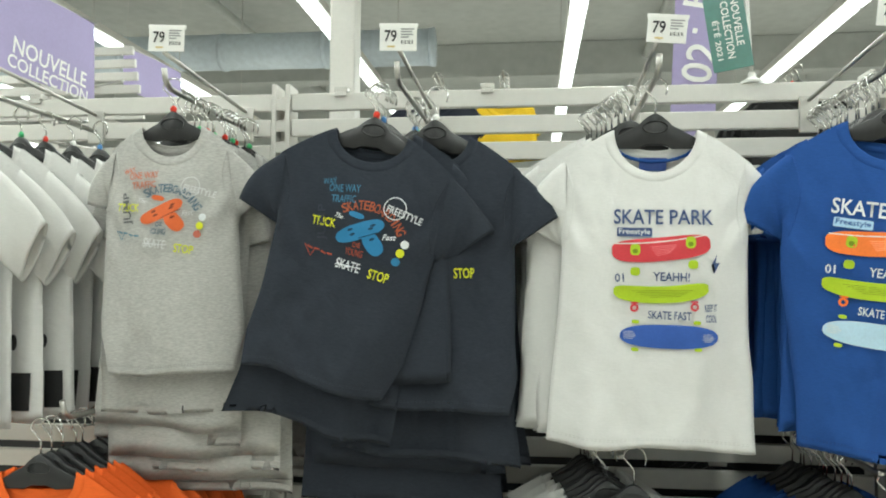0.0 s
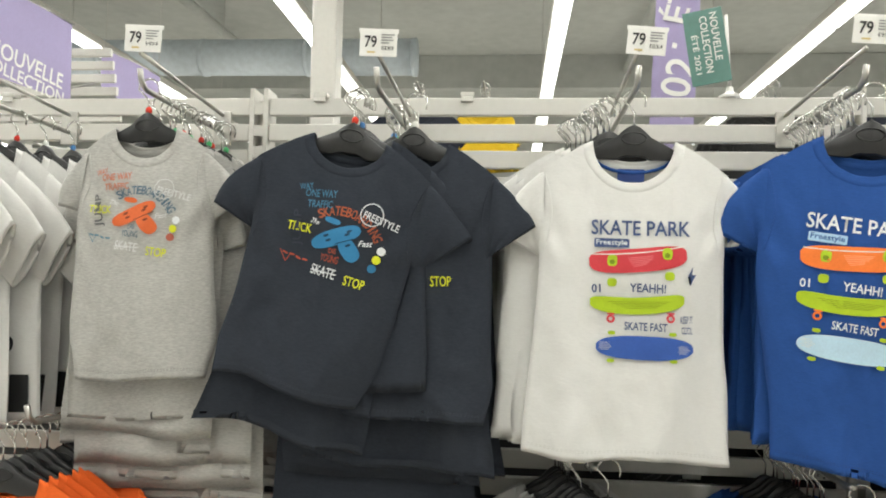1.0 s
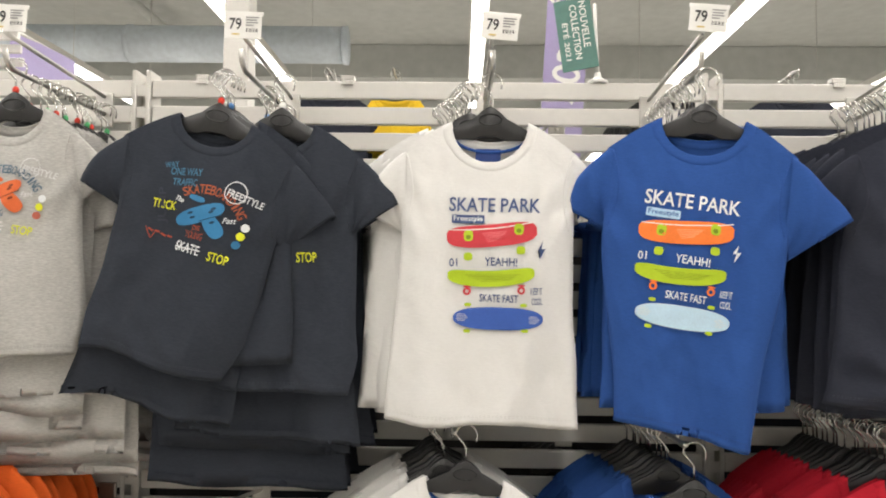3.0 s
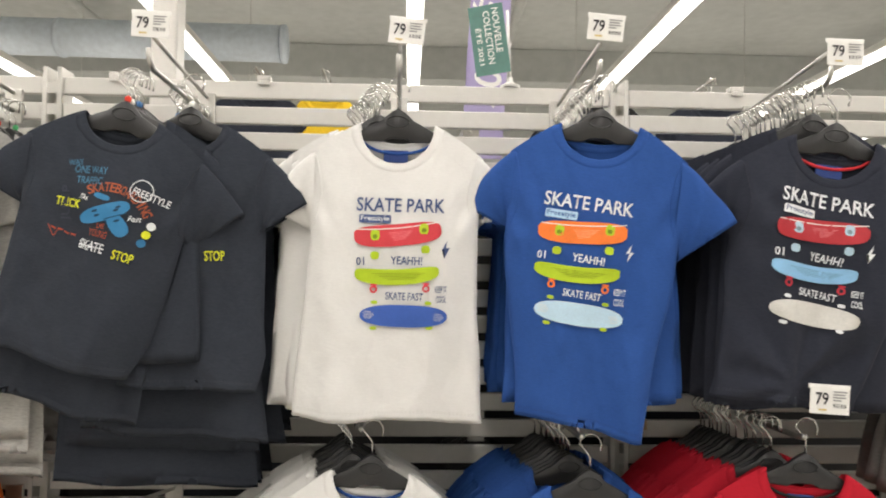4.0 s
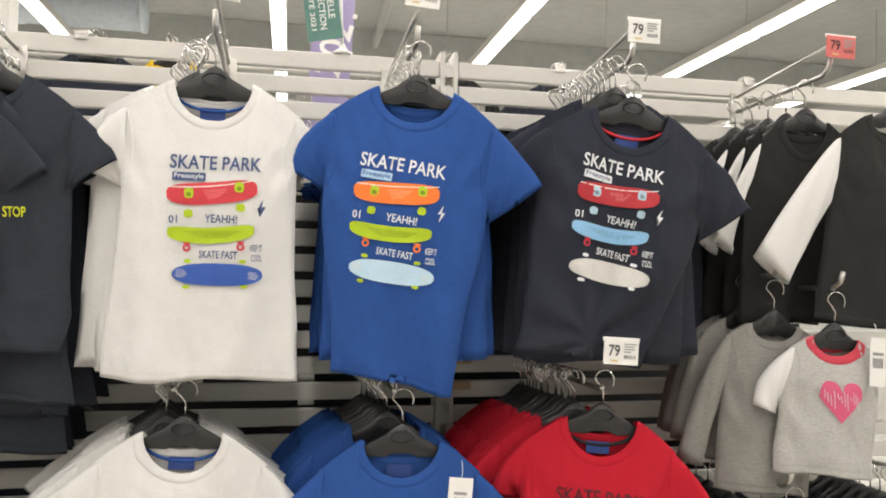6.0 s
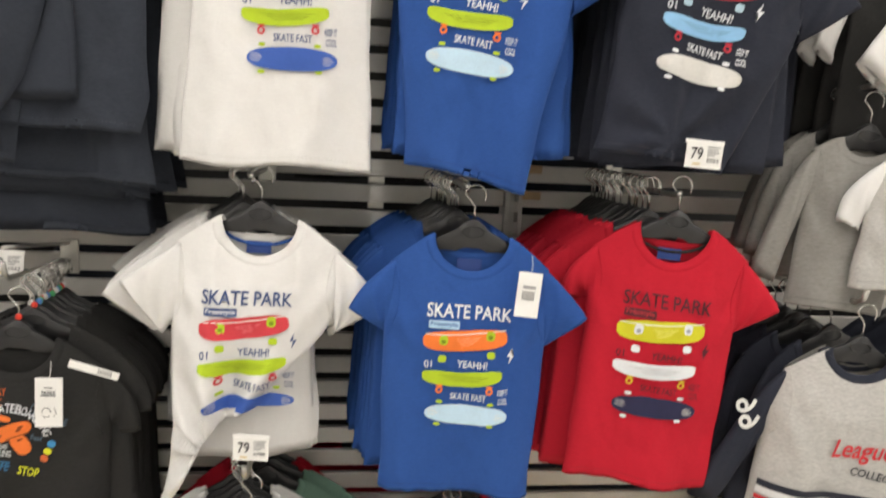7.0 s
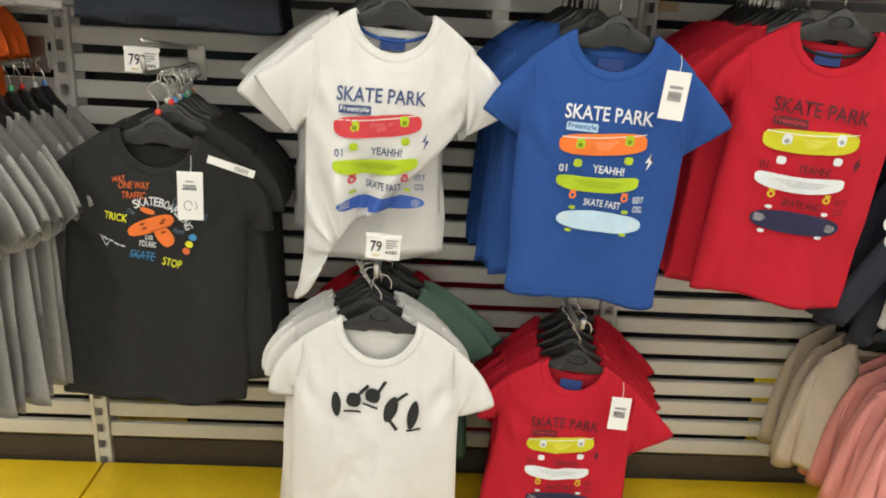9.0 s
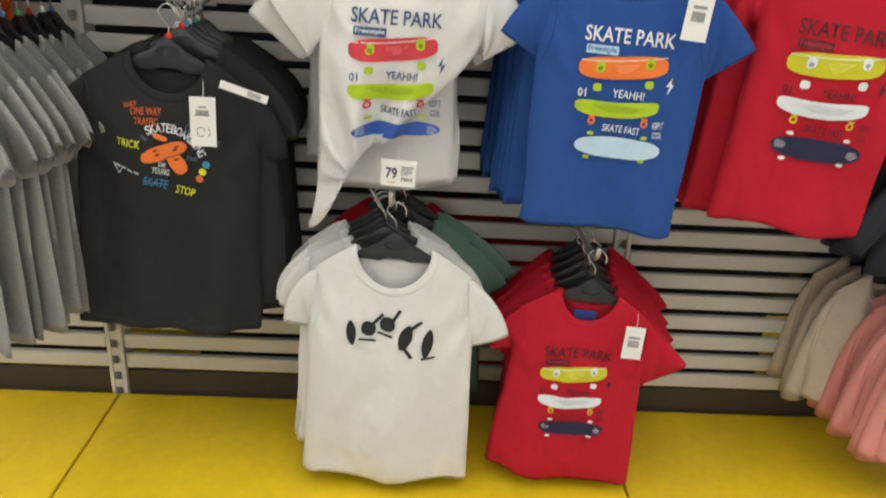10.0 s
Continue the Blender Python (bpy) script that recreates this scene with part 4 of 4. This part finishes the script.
red_s = [flat_top("small red T-shirt hanging close behind others", RED_C, s, 0.46, 0.16, sw=0.15, angle=40) for s in (33, 34)]
grey_b = [flat_top("grey marl T-shirt hanging close behind others", GREY_C, s, ln, hw, sw=0.135, back=0.03) for s, ln, hw in ((35, 0.56, 0.15), (36, 0.62, 0.175), (37, 0.67, 0.185))]
dgrey_b = [flat_top("dark grey marl T-shirt hanging in a tight row", DGREY_C, s, 0.58, 0.165, angle=34) for s in (38, 39)]
white_fan = [flat_top("white T-shirt with splayed sleeves in a fanned row", WHITE_C, s, 0.56, 0.15, angle=42, sleeve=0.18, cuff=0.085) for s in (44, 45)]
for g in white_fan:
    pf = Print(g, Cut(length=0.56, hem=0.15, chest=0.144, sw=0.168, dep=0.016, seed=44 if g is white_fan[0] else 45, flat=True, wr=0.65), 0.0, -0.30, lift=0.004)
    pf.strip("printed_band", lambda a, b: ((2 * a - 1) * 0.13, -0.235 + 0.075 * b), (0.02, 0.02, 0.021), 20, 4)
    for cx, cy, rx, ry in ((0.05, -0.09, 0.016, 0.010), (0.085, -0.10, 0.012, 0.016), (0.06, -0.12, 0.020, 0.007), (0.02, -0.11, 0.012, 0.014), (-0.03, -0.10, 0.016, 0.012), (-0.07, -0.11, 0.014, 0.016)):
        pf.oval("printed_shape", cx, cy, rx, ry, (0.02, 0.02, 0.021), nu=10, nv=2)
orange_b = [flat_top("orange T-shirt hanging in a tight row", ORANGE_C, s, 0.5, 0.17) for s in (40, 41)]
green_b = [flat_top("sage green T-shirt hanging behind white ones", GREEN_C, 42, 0.5, 0.18, angle=40)]
yellow_b = [flat_top("small yellow top hanging beyond the rack", YELLOW_C, 43, 0.24, 0.13, sw=0.12, sleeve=0.08)]
H = [HANGER]
stack(0.072, ROD, span(1.475, 1.70, 14), white_b, H, rng, dx=-0.005)
stack(0.485, ROD, span(1.415, 1.70, 15), blue_b, H, rng, dx=0.0, yaw=-4, jitter=0.7)
stack(0.905, ROD, span(1.38, 1.70, 17), navy_k, H, rng, dx=-0.001)
stack(-0.350, ROD, span(1.53, 1.70, 11), navy_b, [HANGER, BEADS[2], HANGER, BEADS[3]], rng)
stack(-0.405, ROD, span(1.418, 1.462, 5), navy_s, [HANGER, BEADS[1], HANGER, BEADS[2]], rng, dx=0.003, jitter=0.4)
stack(-0.795, ROD, span(1.46, 1.71, 12), grey_b, [SMALL[0], SMALL[1], BEADS[3]], rng, dx=0.003)
stack(-1.295, ROD, span(1.37, 1.69, 7), white_fan, BEADS, rng, yaw=-10, dx=0.030, drop=-0.0)
stack(0.022, ROD2, span(1.49, 1.70, 9), white_long, H, rng, dx=-0.004)
stack(0.460, ROD2, span(1.485, 1.70, 12), blue_b, H, rng, dx=-0.003)
stack(0.850, ROD2 + 0.02, span(1.43, 1.70, 16), red_b, H, rng, dx=-0.003)
stack(-0.39, 1.235, span(1.515, 1.70, 14), black_b, BEADS, rng, dx=0.0)
stack(-0.80, 1.235, span(1.34, 1.70, 11), dgrey_b, BEADS, rng, yaw=-32, dx=0.008)
stack(-1.02, 1.51, span(1.36, 1.70, 13), orange_b, H, rng, dx=0.004)
stack(0.030, ROD3, span(1.445, 1.56, 5), white_low, H, rng, dx=-0.006)
stack(0.075, ROD3, span(1.59, 1.63, 2), green_b, H, rng)
stack(0.055, ROD3, span(1.66, 1.71, 3), red_s, BEADS, rng)
stack(0.485, 0.76, span(1.49, 1.69, 5), red_s, [SMALL[1]], rng, dx=0.006)

stack(1.03, ROD, span(1.56, 1.70, 4), navy_k, H, rng)

# ---------------------------------------------------------------- long-sleeved tops further along
S1 = Cut(length=0.46, hem=0.150, chest=0.138, sw=0.135, nw=0.06, nf=0.055, angle=30, twist=10, seed=50, dep=0.036, sleeve=0.33, cuff=0.052, arm=0.074)
SB = Cut(length=0.46, hem=0.16, chest=0.145, sw=0.120, nw=0.055, angle=24, seed=51, dep=0.016, flat=True, sleeve=0.25, cuff=0.040, arm=0.052)


def sweat(label, mat, sleeves, c, m=None, collar=None, nu=26):
    return top_garment("sweatshirt", label, "sweatshirt", "hanging tops", c, mat, m, sleeves=sleeves, collar=collar, nu=nu, nv=nu)


g = front_top("sweatshirt", "black long-sleeved top with white sleeves and a pink star", S1, BLACK_C, 1.545, 1.35, 2.050, 5, -4, "sweatshirt", sleeves=WHITE_C, hanger=SMALL[1])
ps = Print(g, S1, 0.015, -0.15)
bm = bmesh.new()
mid = bm.verts.new(ps.place(0, 0))
rim = [bm.verts.new(ps.place((0.06 if k % 2 == 0 else 0.026) * math.sin(math.pi * k / 5), (0.06 if k % 2 == 0 else 0.026) * math.cos(math.pi * k / 5))) for k in range(10)]
for k in range(10):
    bm.faces.new((mid, rim[k], rim[(k + 1) % 10]))
ps.put("printed_star", bm, (0.72, 0.42, 0.42))
for k in range(9):
    ps.line("printed_scratch", -0.035 + 0.009 * k, -0.03 - 0.004 * (k % 3), -0.030 + 0.009 * k, -0.062 - 0.008 * (k % 2), 0.0025, (0.72, 0.42, 0.42))
raglan_b = [sweat("dark top with white sleeves hanging in a row", BLACK_C, WHITE_C, SB)]
stack(1.40, ROD, span(1.45, 1.69, 5), raglan_b, [SMALL[1]], rng, dx=-0.006)

S2 = Cut(length=0.285, hem=0.112, chest=0.110, sw=0.098, sd=0.028, nw=0.052, nf=0.040, nb=0.018, angle=16, seed=52, dep=0.034, sleeve=0.16, cuff=0.034, arm=0.046)
g = front_top("sweatshirt", "small pale grey sweatshirt with a pink heart and white sleeves", S2, GREY_C, 1.385, 1.34, 1.572, 5, -4, "sweatshirt", sleeves=WHITE_C, collar=ink((0.55, 0.05, 0.08)), hanger=SMALL[1])
ph = Print(g, S2, 0.004, -0.125, k=0.82)
ph.strip("printed_heart", lambda a, b: ((2 * a - 1) * 0.055, (0.028 * math.sqrt(max(0, 1 - (abs(2 * a - 1) * 2 - 1) ** 2)) + 0.012) * b - (1 - b) * 0.062 * (1 - abs(2 * a - 1)) + 0.004), (0.62, 0.10, 0.20), 24, 6)
ph.up()
for k in range(12):
    ph.line("printed_scratch", -0.045 + 0.008 * k, 0.022 - 0.006 * (k % 3), -0.040 + 0.008 * k, 0.0 - 0.008 * (k % 4), 0.002, (0.6, 0.5, 0.5))
S4 = Cut(length=0.36, hem=0.105, chest=0.104, sw=0.104, sd=0.032, nw=0.052, nf=0.040, nb=0.018, angle=15, seed=53, dep=0.034, sleeve=0.30, cuff=0.038, arm=0.052)
g = front_top("sweatshirt", "small grey fleece sweatshirt with pink and black printed patches", S4, GREYSW_C, 1.290, 1.41, 1.595, 4, -8, "sweatshirt", hanger=SMALL[1])
pq = Print(g, S4, 0.055, -0.19)
for cx, cy, rx, ry, colr in ((-0.02, 0.03, 0.011, 0.006, (0.02, 0.02, 0.02)), (0.012, 0.028, 0.010, 0.012, (0.55, 0.08, 0.16)), (-0.026, -0.004, 0.007, 0.008, (0.55, 0.12, 0.2)), (0.02, -0.008, 0.020, 0.022, (0.66, 0.30, 0.32))):
    pq.oval("printed_patch", cx, cy, rx, ry, colr, nu=10)
grey_sw = [sweat("small grey fleece sweatshirt hanging in a row", GREYSW_C, GREYSW_C, Cut(length=0.31, hem=0.105, chest=0.104, sw=0.104, sd=0.032, nw=0.052, angle=15, seed=63, dep=0.02, sleeve=0.26, cuff=0.036, arm=0.052))]
stack(1.275, 1.69, span(1.49, 1.60, 3), grey_sw, [SMALL[1]], rng, dx=0.012)

S3 = Cut(length=0.36, hem=0.165, chest=0.165, sw=0.145, nw=0.062, nf=0.05, angle=24, seed=54, dep=0.055, sleeve=0.34, cuff=0.045, arm=0.075)
g = front_top("sweatshirt", "grey college sweatshirt with navy sleeves, striped hem and red lettering", S3, GREY_C, 1.285, 1.34, 1.165, 6, -6, "sweatshirt", sleeves=NAVY2_C, collar=NAVY2_C)
pl = Print(g, S3, 0.03, -0.20)
pl.word("League", 0.0, 0.0, 0.125, 0.05, (0.55, 0.03, 0.04), turn=4, slant=0.25)
pl.word("COLLEGE", 0.03, -0.045, 0.09, 0.018, (0.04, 0.04, 0.05), turn=-4)
for zz, wd, colr in ((-0.150, 0.020, (0.02, 0.022, 0.035)), (-0.134, 0.009, (0.55, 0.03, 0.04)), (-0.118, 0.014, (0.7, 0.7, 0.7)), (-0.102, 0.014, (0.02, 0.022, 0.035))):
    Print(g, S3, 0.0, -0.20, lift=0.003).strip("hem_stripe", lambda a, b, zz=zz, wd=wd: ((2 * a - 1) * 0.158, zz + wd * (b - 0.5)), colr, 30, 1)
part("printed_number", word_bm("99", 0, 0, 0.07, 0.05, lambda u, v: (-0.215 + u * 0.35 - v * 0.85, -0.036, -0.155 - u * 0.9 - v * 0.3)), ink((0.66, 0.66, 0.64)), g)
navy_sw = [sweat("navy long-sleeved top hanging in a row", NAVY2_C, NAVY2_C, Cut(length=0.40, hem=0.16, chest=0.165, sw=0.15, angle=12, seed=55, dep=0.02, sleeve=0.36, cuff=0.045, arm=0.075))]
stack(1.27, 1.25, span(1.43, 1.70, 6), navy_sw, H, rng)
stack(1.64, 1.25, span(1.44, 1.69, 9), navy_k, H, rng)

beige_sw = [sweat("beige fleece top with long sleeves hanging in a row", BEIGE_C, BEIGE_C, Cut(length=0.36, hem=0.14, chest=0.15, sw=0.13, nw=0.055, angle=8, seed=56, dep=0.03, sleeve=0.33, cuff=0.045, arm=0.07))]
pink_sw = [sweat("pale pink long-sleeved top hanging in a row", PINK_C, PINK_C, Cut(length=0.36, hem=0.14, chest=0.15, sw=0.13, nw=0.055, angle=8, seed=57, dep=0.025, sleeve=0.33, cuff=0.045, arm=0.07))]
stack(1.26, 0.76, span(1.60, 1.70, 3), beige_sw, [SMALL[1]], rng, yaw=-10)
stack(1.33, 0.74, span(1.34, 1.56, 6), pink_sw, [SMALL[1]], rng, yaw=-20)


# ---------------------------------------------------------------- swing tags
def swing_tag(m, label, w=0.045, h=0.085, scribble=False):
    t = thing("swing_tag", label, "swing tag", "swing tags", m=m)
    part("card", box_bm(-w / 2, -0.0008, -h, w / 2, 0.0008, 0, 0.0003), CARD_M, t, smooth=False)
    bm = bmesh.new()
    for k in range(9):
        u = -0.012 + k * 0.0027
        bm.faces.new([bm.verts.new((a, -0.0018, b)) for a, b in ((u, -h * 0.62), (u + 0.0012, -h * 0.62), (u + 0.0012, -h * 0.42), (u, -h * 0.42))])
    if scribble:
        bm.free()
        bm = bmesh.new()
        for k, hw in enumerate((0.008, 0.013, 0.015)):
            zz = -h * (0.22 + 0.08 * k)
            for q in range(5):
                u = -hw + 2 * hw * q / 5
                bm.faces.new([bm.verts.new((a, -0.0018, b)) for a, b in ((u, zz), (u + hw * 0.28, zz + 0.001), (u + hw * 0.28, zz + 0.0035), (u, zz + 0.003))])
        tube_into(bm, [(-0.004 + 0.008 * math.cos(k), -0.002, -h * 0.70 + 0.010 * math.sin(k)) for k in (0.7 * i for i in range(9))], 0.0006, 4)
        tube_into(bm, [(0.010, -0.002, -h * 0.6), (0.014, -0.002, -h * 0.72), (0.010, -0.002, -h * 0.78)], 0.0006, 4)
    tagged(part("barcode" if not scribble else "drawing", bm, BLACKINK_M, t, smooth=False), kind="stuff")
    bm = bmesh.new()
    bm.faces.new([bm.verts.new((a, -0.0018, b)) for a, b in ((-0.012, -h * 0.36), (0.012, -h * 0.36), (0.012, -h * 0.30), (-0.012, -h * 0.30))])
    part("small_print", bm, GREYINK_M, t, smooth=False)
    part("loop", tube_bm([(0, 0, -0.005), (0.002, 0.004, 0.012), (0.0, 0.012, 0.03)], 0.0006, 5), CARD_M, t)
    return t


swing_tag(pose(0.575, 1.305, 1.318, -4, 5, -3), "white cardboard swing tag with a barcode on a blue T-shirt")
swing_tag(pose(0.575, 1.36, 0.632, -4, 3, -3), "white cardboard swing tag with a barcode on a red T-shirt", 0.042, 0.075)
swing_tag(pose(-0.330, 1.425, 1.066, -3, 1, 3), "white cardboard swing tag with scribbled drawing on a black T-shirt", 0.05, 0.098, True)
swing_tag(pose(1.455, 1.295, 1.575, -3, 4, -3), "white cardboard swing tag on a grey sweatshirt", 0.035, 0.10)
swing_tag(pose(1.39, 1.275, 1.10, -3, 8, -3), "white cardboard swing tag on a college sweatshirt", 0.035, 0.09)
st = thing("size_sticker", "long white size sticker on a black T-shirt", "sticker", m=pose(-0.255, 1.478, 1.075, 0, 18, 3))
part("strip", box_bm(-0.048, -0.034, -0.008, 0.048, -0.033, 0.008, 0.0004), CARD_M, st, smooth=False)
bm = bmesh.new()
for k in range(8):
    u = 0.008 + k * 0.0035
    bm.faces.new([bm.verts.new((a, -0.0345, b)) for a, b in ((u, -0.005), (u + 0.0016, -0.005), (u + 0.0016, 0.005), (u, 0.005))])
tagged(part("barcode", bm, BLACKINK_M, st, smooth=False), kind="stuff")
for gx, gz in ((0.672, 1.486), (0.672, 1.423)):
    kt = thing("kraft_label", "small kraft card label on the rack slats", "label", "kraft labels")
    part("card", box_bm(gx - 0.022, 1.735, gz - 0.010, gx + 0.022, 1.742, gz + 0.010, 0.001), WOOD_M, kt, smooth=False)

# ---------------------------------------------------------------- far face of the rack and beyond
# added black sheet on posts, no known rack: stands in for shade behind the slats
gap_backing = thing("rack_panel", "added dark sheet on posts that keeps the slat gaps dark", "rack")
part("panel", box_bm(-2.1, 2.42, 0.05, 2.1, 2.44, 2.05, 0.003), HANGER_M, gap_backing, smooth=False)
for ux in (-2.1, -0.7, 0.7, 2.1):
    part("post", box_bm(ux - 0.02, 2.441, 0, ux + 0.02, 2.48, 2.08, 0.003), RAIL_M, gap_backing, smooth=False)
for b in range(3):
    part("deck", box_bm(UP_X[b] + 0.003, 1.83, DECK_Z - 0.03, UP_X[b + 1] - 0.003, 2.38, DECK_Z, 0.003), DECK_M, rack, "yellow laminate bottom deck", smooth=False)
for ax in (-1.5, -0.62, 0.28, 0.72, 1.12, 1.6):
    garment_rail(ax, 2.12, 2.30, side=-1, slope=0.05)
far_rack = thing("garment_stand", "cream steel clothes stand beyond the rack", "clothes stand")
part("bar", box_bm(-0.95, 3.42, 2.60, 2.5, 3.45, 2.635, 0.003), RAIL_M, far_rack, smooth=False)
for ux in (-0.93, 2.48):
    part("upright", box_bm(ux - 0.02, 3.425, 0, ux + 0.02, 3.465, 2.60, 0.003), RAIL_M, far_rack, smooth=False)
for fx in (-0.5, -0.23, 0.9, 1.4):
    part("prong", tube_bm([(fx, 3.42, 2.615), (fx, 3.05, 2.62)], 0.005, 8), ROD_M, far_rack)
stack(-0.23, 2.615, span(3.10, 3.30, 4), yellow_b, [SMALL[1]], rng)
stack(0.9, 2.615, span(3.08, 3.36, 6), black_b, SPARE, rng)
stack(1.4, 2.615, span(3.08, 3.36, 6), navy_k, SPARE, rng)
stack(-0.5, 2.615, span(3.08, 3.36, 6), navy_k, SPARE, rng)
for ax, pr in ((-0.62, black_b), (0.28, black_b), (0.72, navy_b), (1.12, navy_k), (-1.5, white_b)):
    stack(ax, 2.10, span(1.90, 2.26, 7), pr, SPARE, rng)
for ax, zz, pr in ((-1.0, 1.4, black_b), (-0.3, 1.4, navy_b), (0.3, 1.4, black_b), (0.95, 1.4, navy_b), (1.6, 1.4, black_b), (-1.0, 0.8, navy_b), (-0.3, 0.8, black_b), (0.3, 0.8, red_b), (0.95, 0.8, navy_b), (1.5, 0.8, black_b)):
    garment_rail(ax, zz, 2.20, side=-1, tag_rod=False)
    stack(ax, zz, span(1.90, 2.12, 5), pr, H, rng)


def banner(m, w, h, words, label, mat=PURPLE_M):
    """Hanging fabric sheet with a hem rod at its head; its words are printed."""
    b = thing("banner", label, "banner", "purple banners", m=m)
    bm = bmesh.new()
    for side in (-0.0012, 0.0012):
        grid_into(bm, lambda a, c, side=side: ((a - 0.5) * w, side + 0.006 * math.sin(a * 5 + c * 2), (c - 1) * h), 14, 8)
    part("sheet", bm, mat, b)
    part("head_rod", tube_bm([(-w / 2 - 0.01, 0, 0.004), (w / 2 + 0.01, 0, 0.004)], 0.006, 8), ROD_M, b)
    for sx in (-w / 2 + 0.02, w / 2 - 0.02):
        part("cord", tube_bm([(sx, 0, 0.004), (sx, 0, 4.6 - m.translation.z)], 0.0015, 5), ROD_M, b)
    for s, cx, cy, ww, hh, tn in words:
        part("printed_word", word_bm(s, cx, cy, ww, hh, lambda u, v: (u, -0.004 + 0.006 * math.sin((u / w + 0.5) * 5 + (v / h + 1) * 2), v), turn=tn), CARD_M, b, "white lettering")
    return b


banner(pose(-2.15, 3.02, 2.96, 0, 0, 84), 0.56, 0.36, (("NOUVELLE", 0.01, -0.262, 0.42, 0.070, -6), ("COLLECTION", 0.0, -0.332, 0.46, 0.055, -6)), "purple hanging banner with white lettering")
banner(pose(-2.15, 3.92, 2.97, 0, 0, 84), 0.52, 0.22, (), "plain purple hanging banner")
banner(pose(0.400, 2.37, 2.95, 0, 3, 0), 0.130, 0.80, (("ÉTÉ", 0.0, -0.25, 0.18, 0.09, 78), ("2021", 0.01, -0.52, 0.22, 0.09, 78)), "tall purple hanging banner with white lettering")

sg = thing("sign_holder", "green printed sign on a white stand on the top rail", "sign", m=pose(0.369, 1.762, TOP))
bm = bmesh.new()
for z0, z1, r0, r1 in ((0.0, 0.006, 0.024, 0.024), (0.006, 0.014, 0.022, 0.010), (0.014, 0.026, 0.009, 0.007)):
    grid_into(bm, lambda a, b, z0=z0, z1=z1, r0=r0, r1=r1: ((r0 + (r1 - r0) * b) * math.cos(2 * math.pi * a), (r0 + (r1 - r0) * b) * math.sin(2 * math.pi * a), z0 + (z1 - z0) * b), 20, 1, closed=True)
part("foot", bm, CARD_M, sg, "white plastic suction foot")
part("post", tube_bm([(0, 0, 0.02), (-0.004, 0, 0.10), (-0.008, 0, 0.19)], 0.004, 8), CARD_M, sg)
bm = box_bm(-0.042, -0.0015, -0.085, 0.042, 0.0015, 0.085, 0.0006)
panel = part("panel", bm, TEAL_M, sg, "green card panel", smooth=False)
panel.matrix_basis = pose(-0.052, -0.008, 0.115, 0, -8, -12)
for s, cx, cy, ww, hh in (("NOUVELLE", 0.022, 0.02, 0.11, 0.016), ("COLLECTION", 0.0, 0.005, 0.13, 0.016), ("ÉTÉ 2021", -0.022, -0.015, 0.09, 0.015)):
    part("printed_word", word_bm(s, cx, cy, ww, hh, lambda u, v: (u, -0.0026, v), turn=-90), CARD_M, panel, "white lettering")

back_rack = thing("slatted_panel", "cream slatted rack panel standing further back", "rack")
for k in range(7):
    part("slat", box_bm(-4.2, 3.42, 2.85 - k * 0.062, -2.0 + 0.012 * k, 3.44, 2.89 - k * 0.062, 0.003), RAIL_M, back_rack, smooth=False)
for ux in (-4.2, -2.45):
    part("upright", box_bm(ux - 0.03, 3.442, 0, ux + 0.03, 3.50, 2.92, 0.003), RAIL_M, back_rack, smooth=False)
far_arm = thing("garment_rail", "steel garment rail on the rack further back", "rail", "garment rails")
part("rod", tube_bm([(-2.2, 3.42, 2.70), (-1.92, 3.2, 2.66)], 0.006, 8), ROD_M, far_arm)
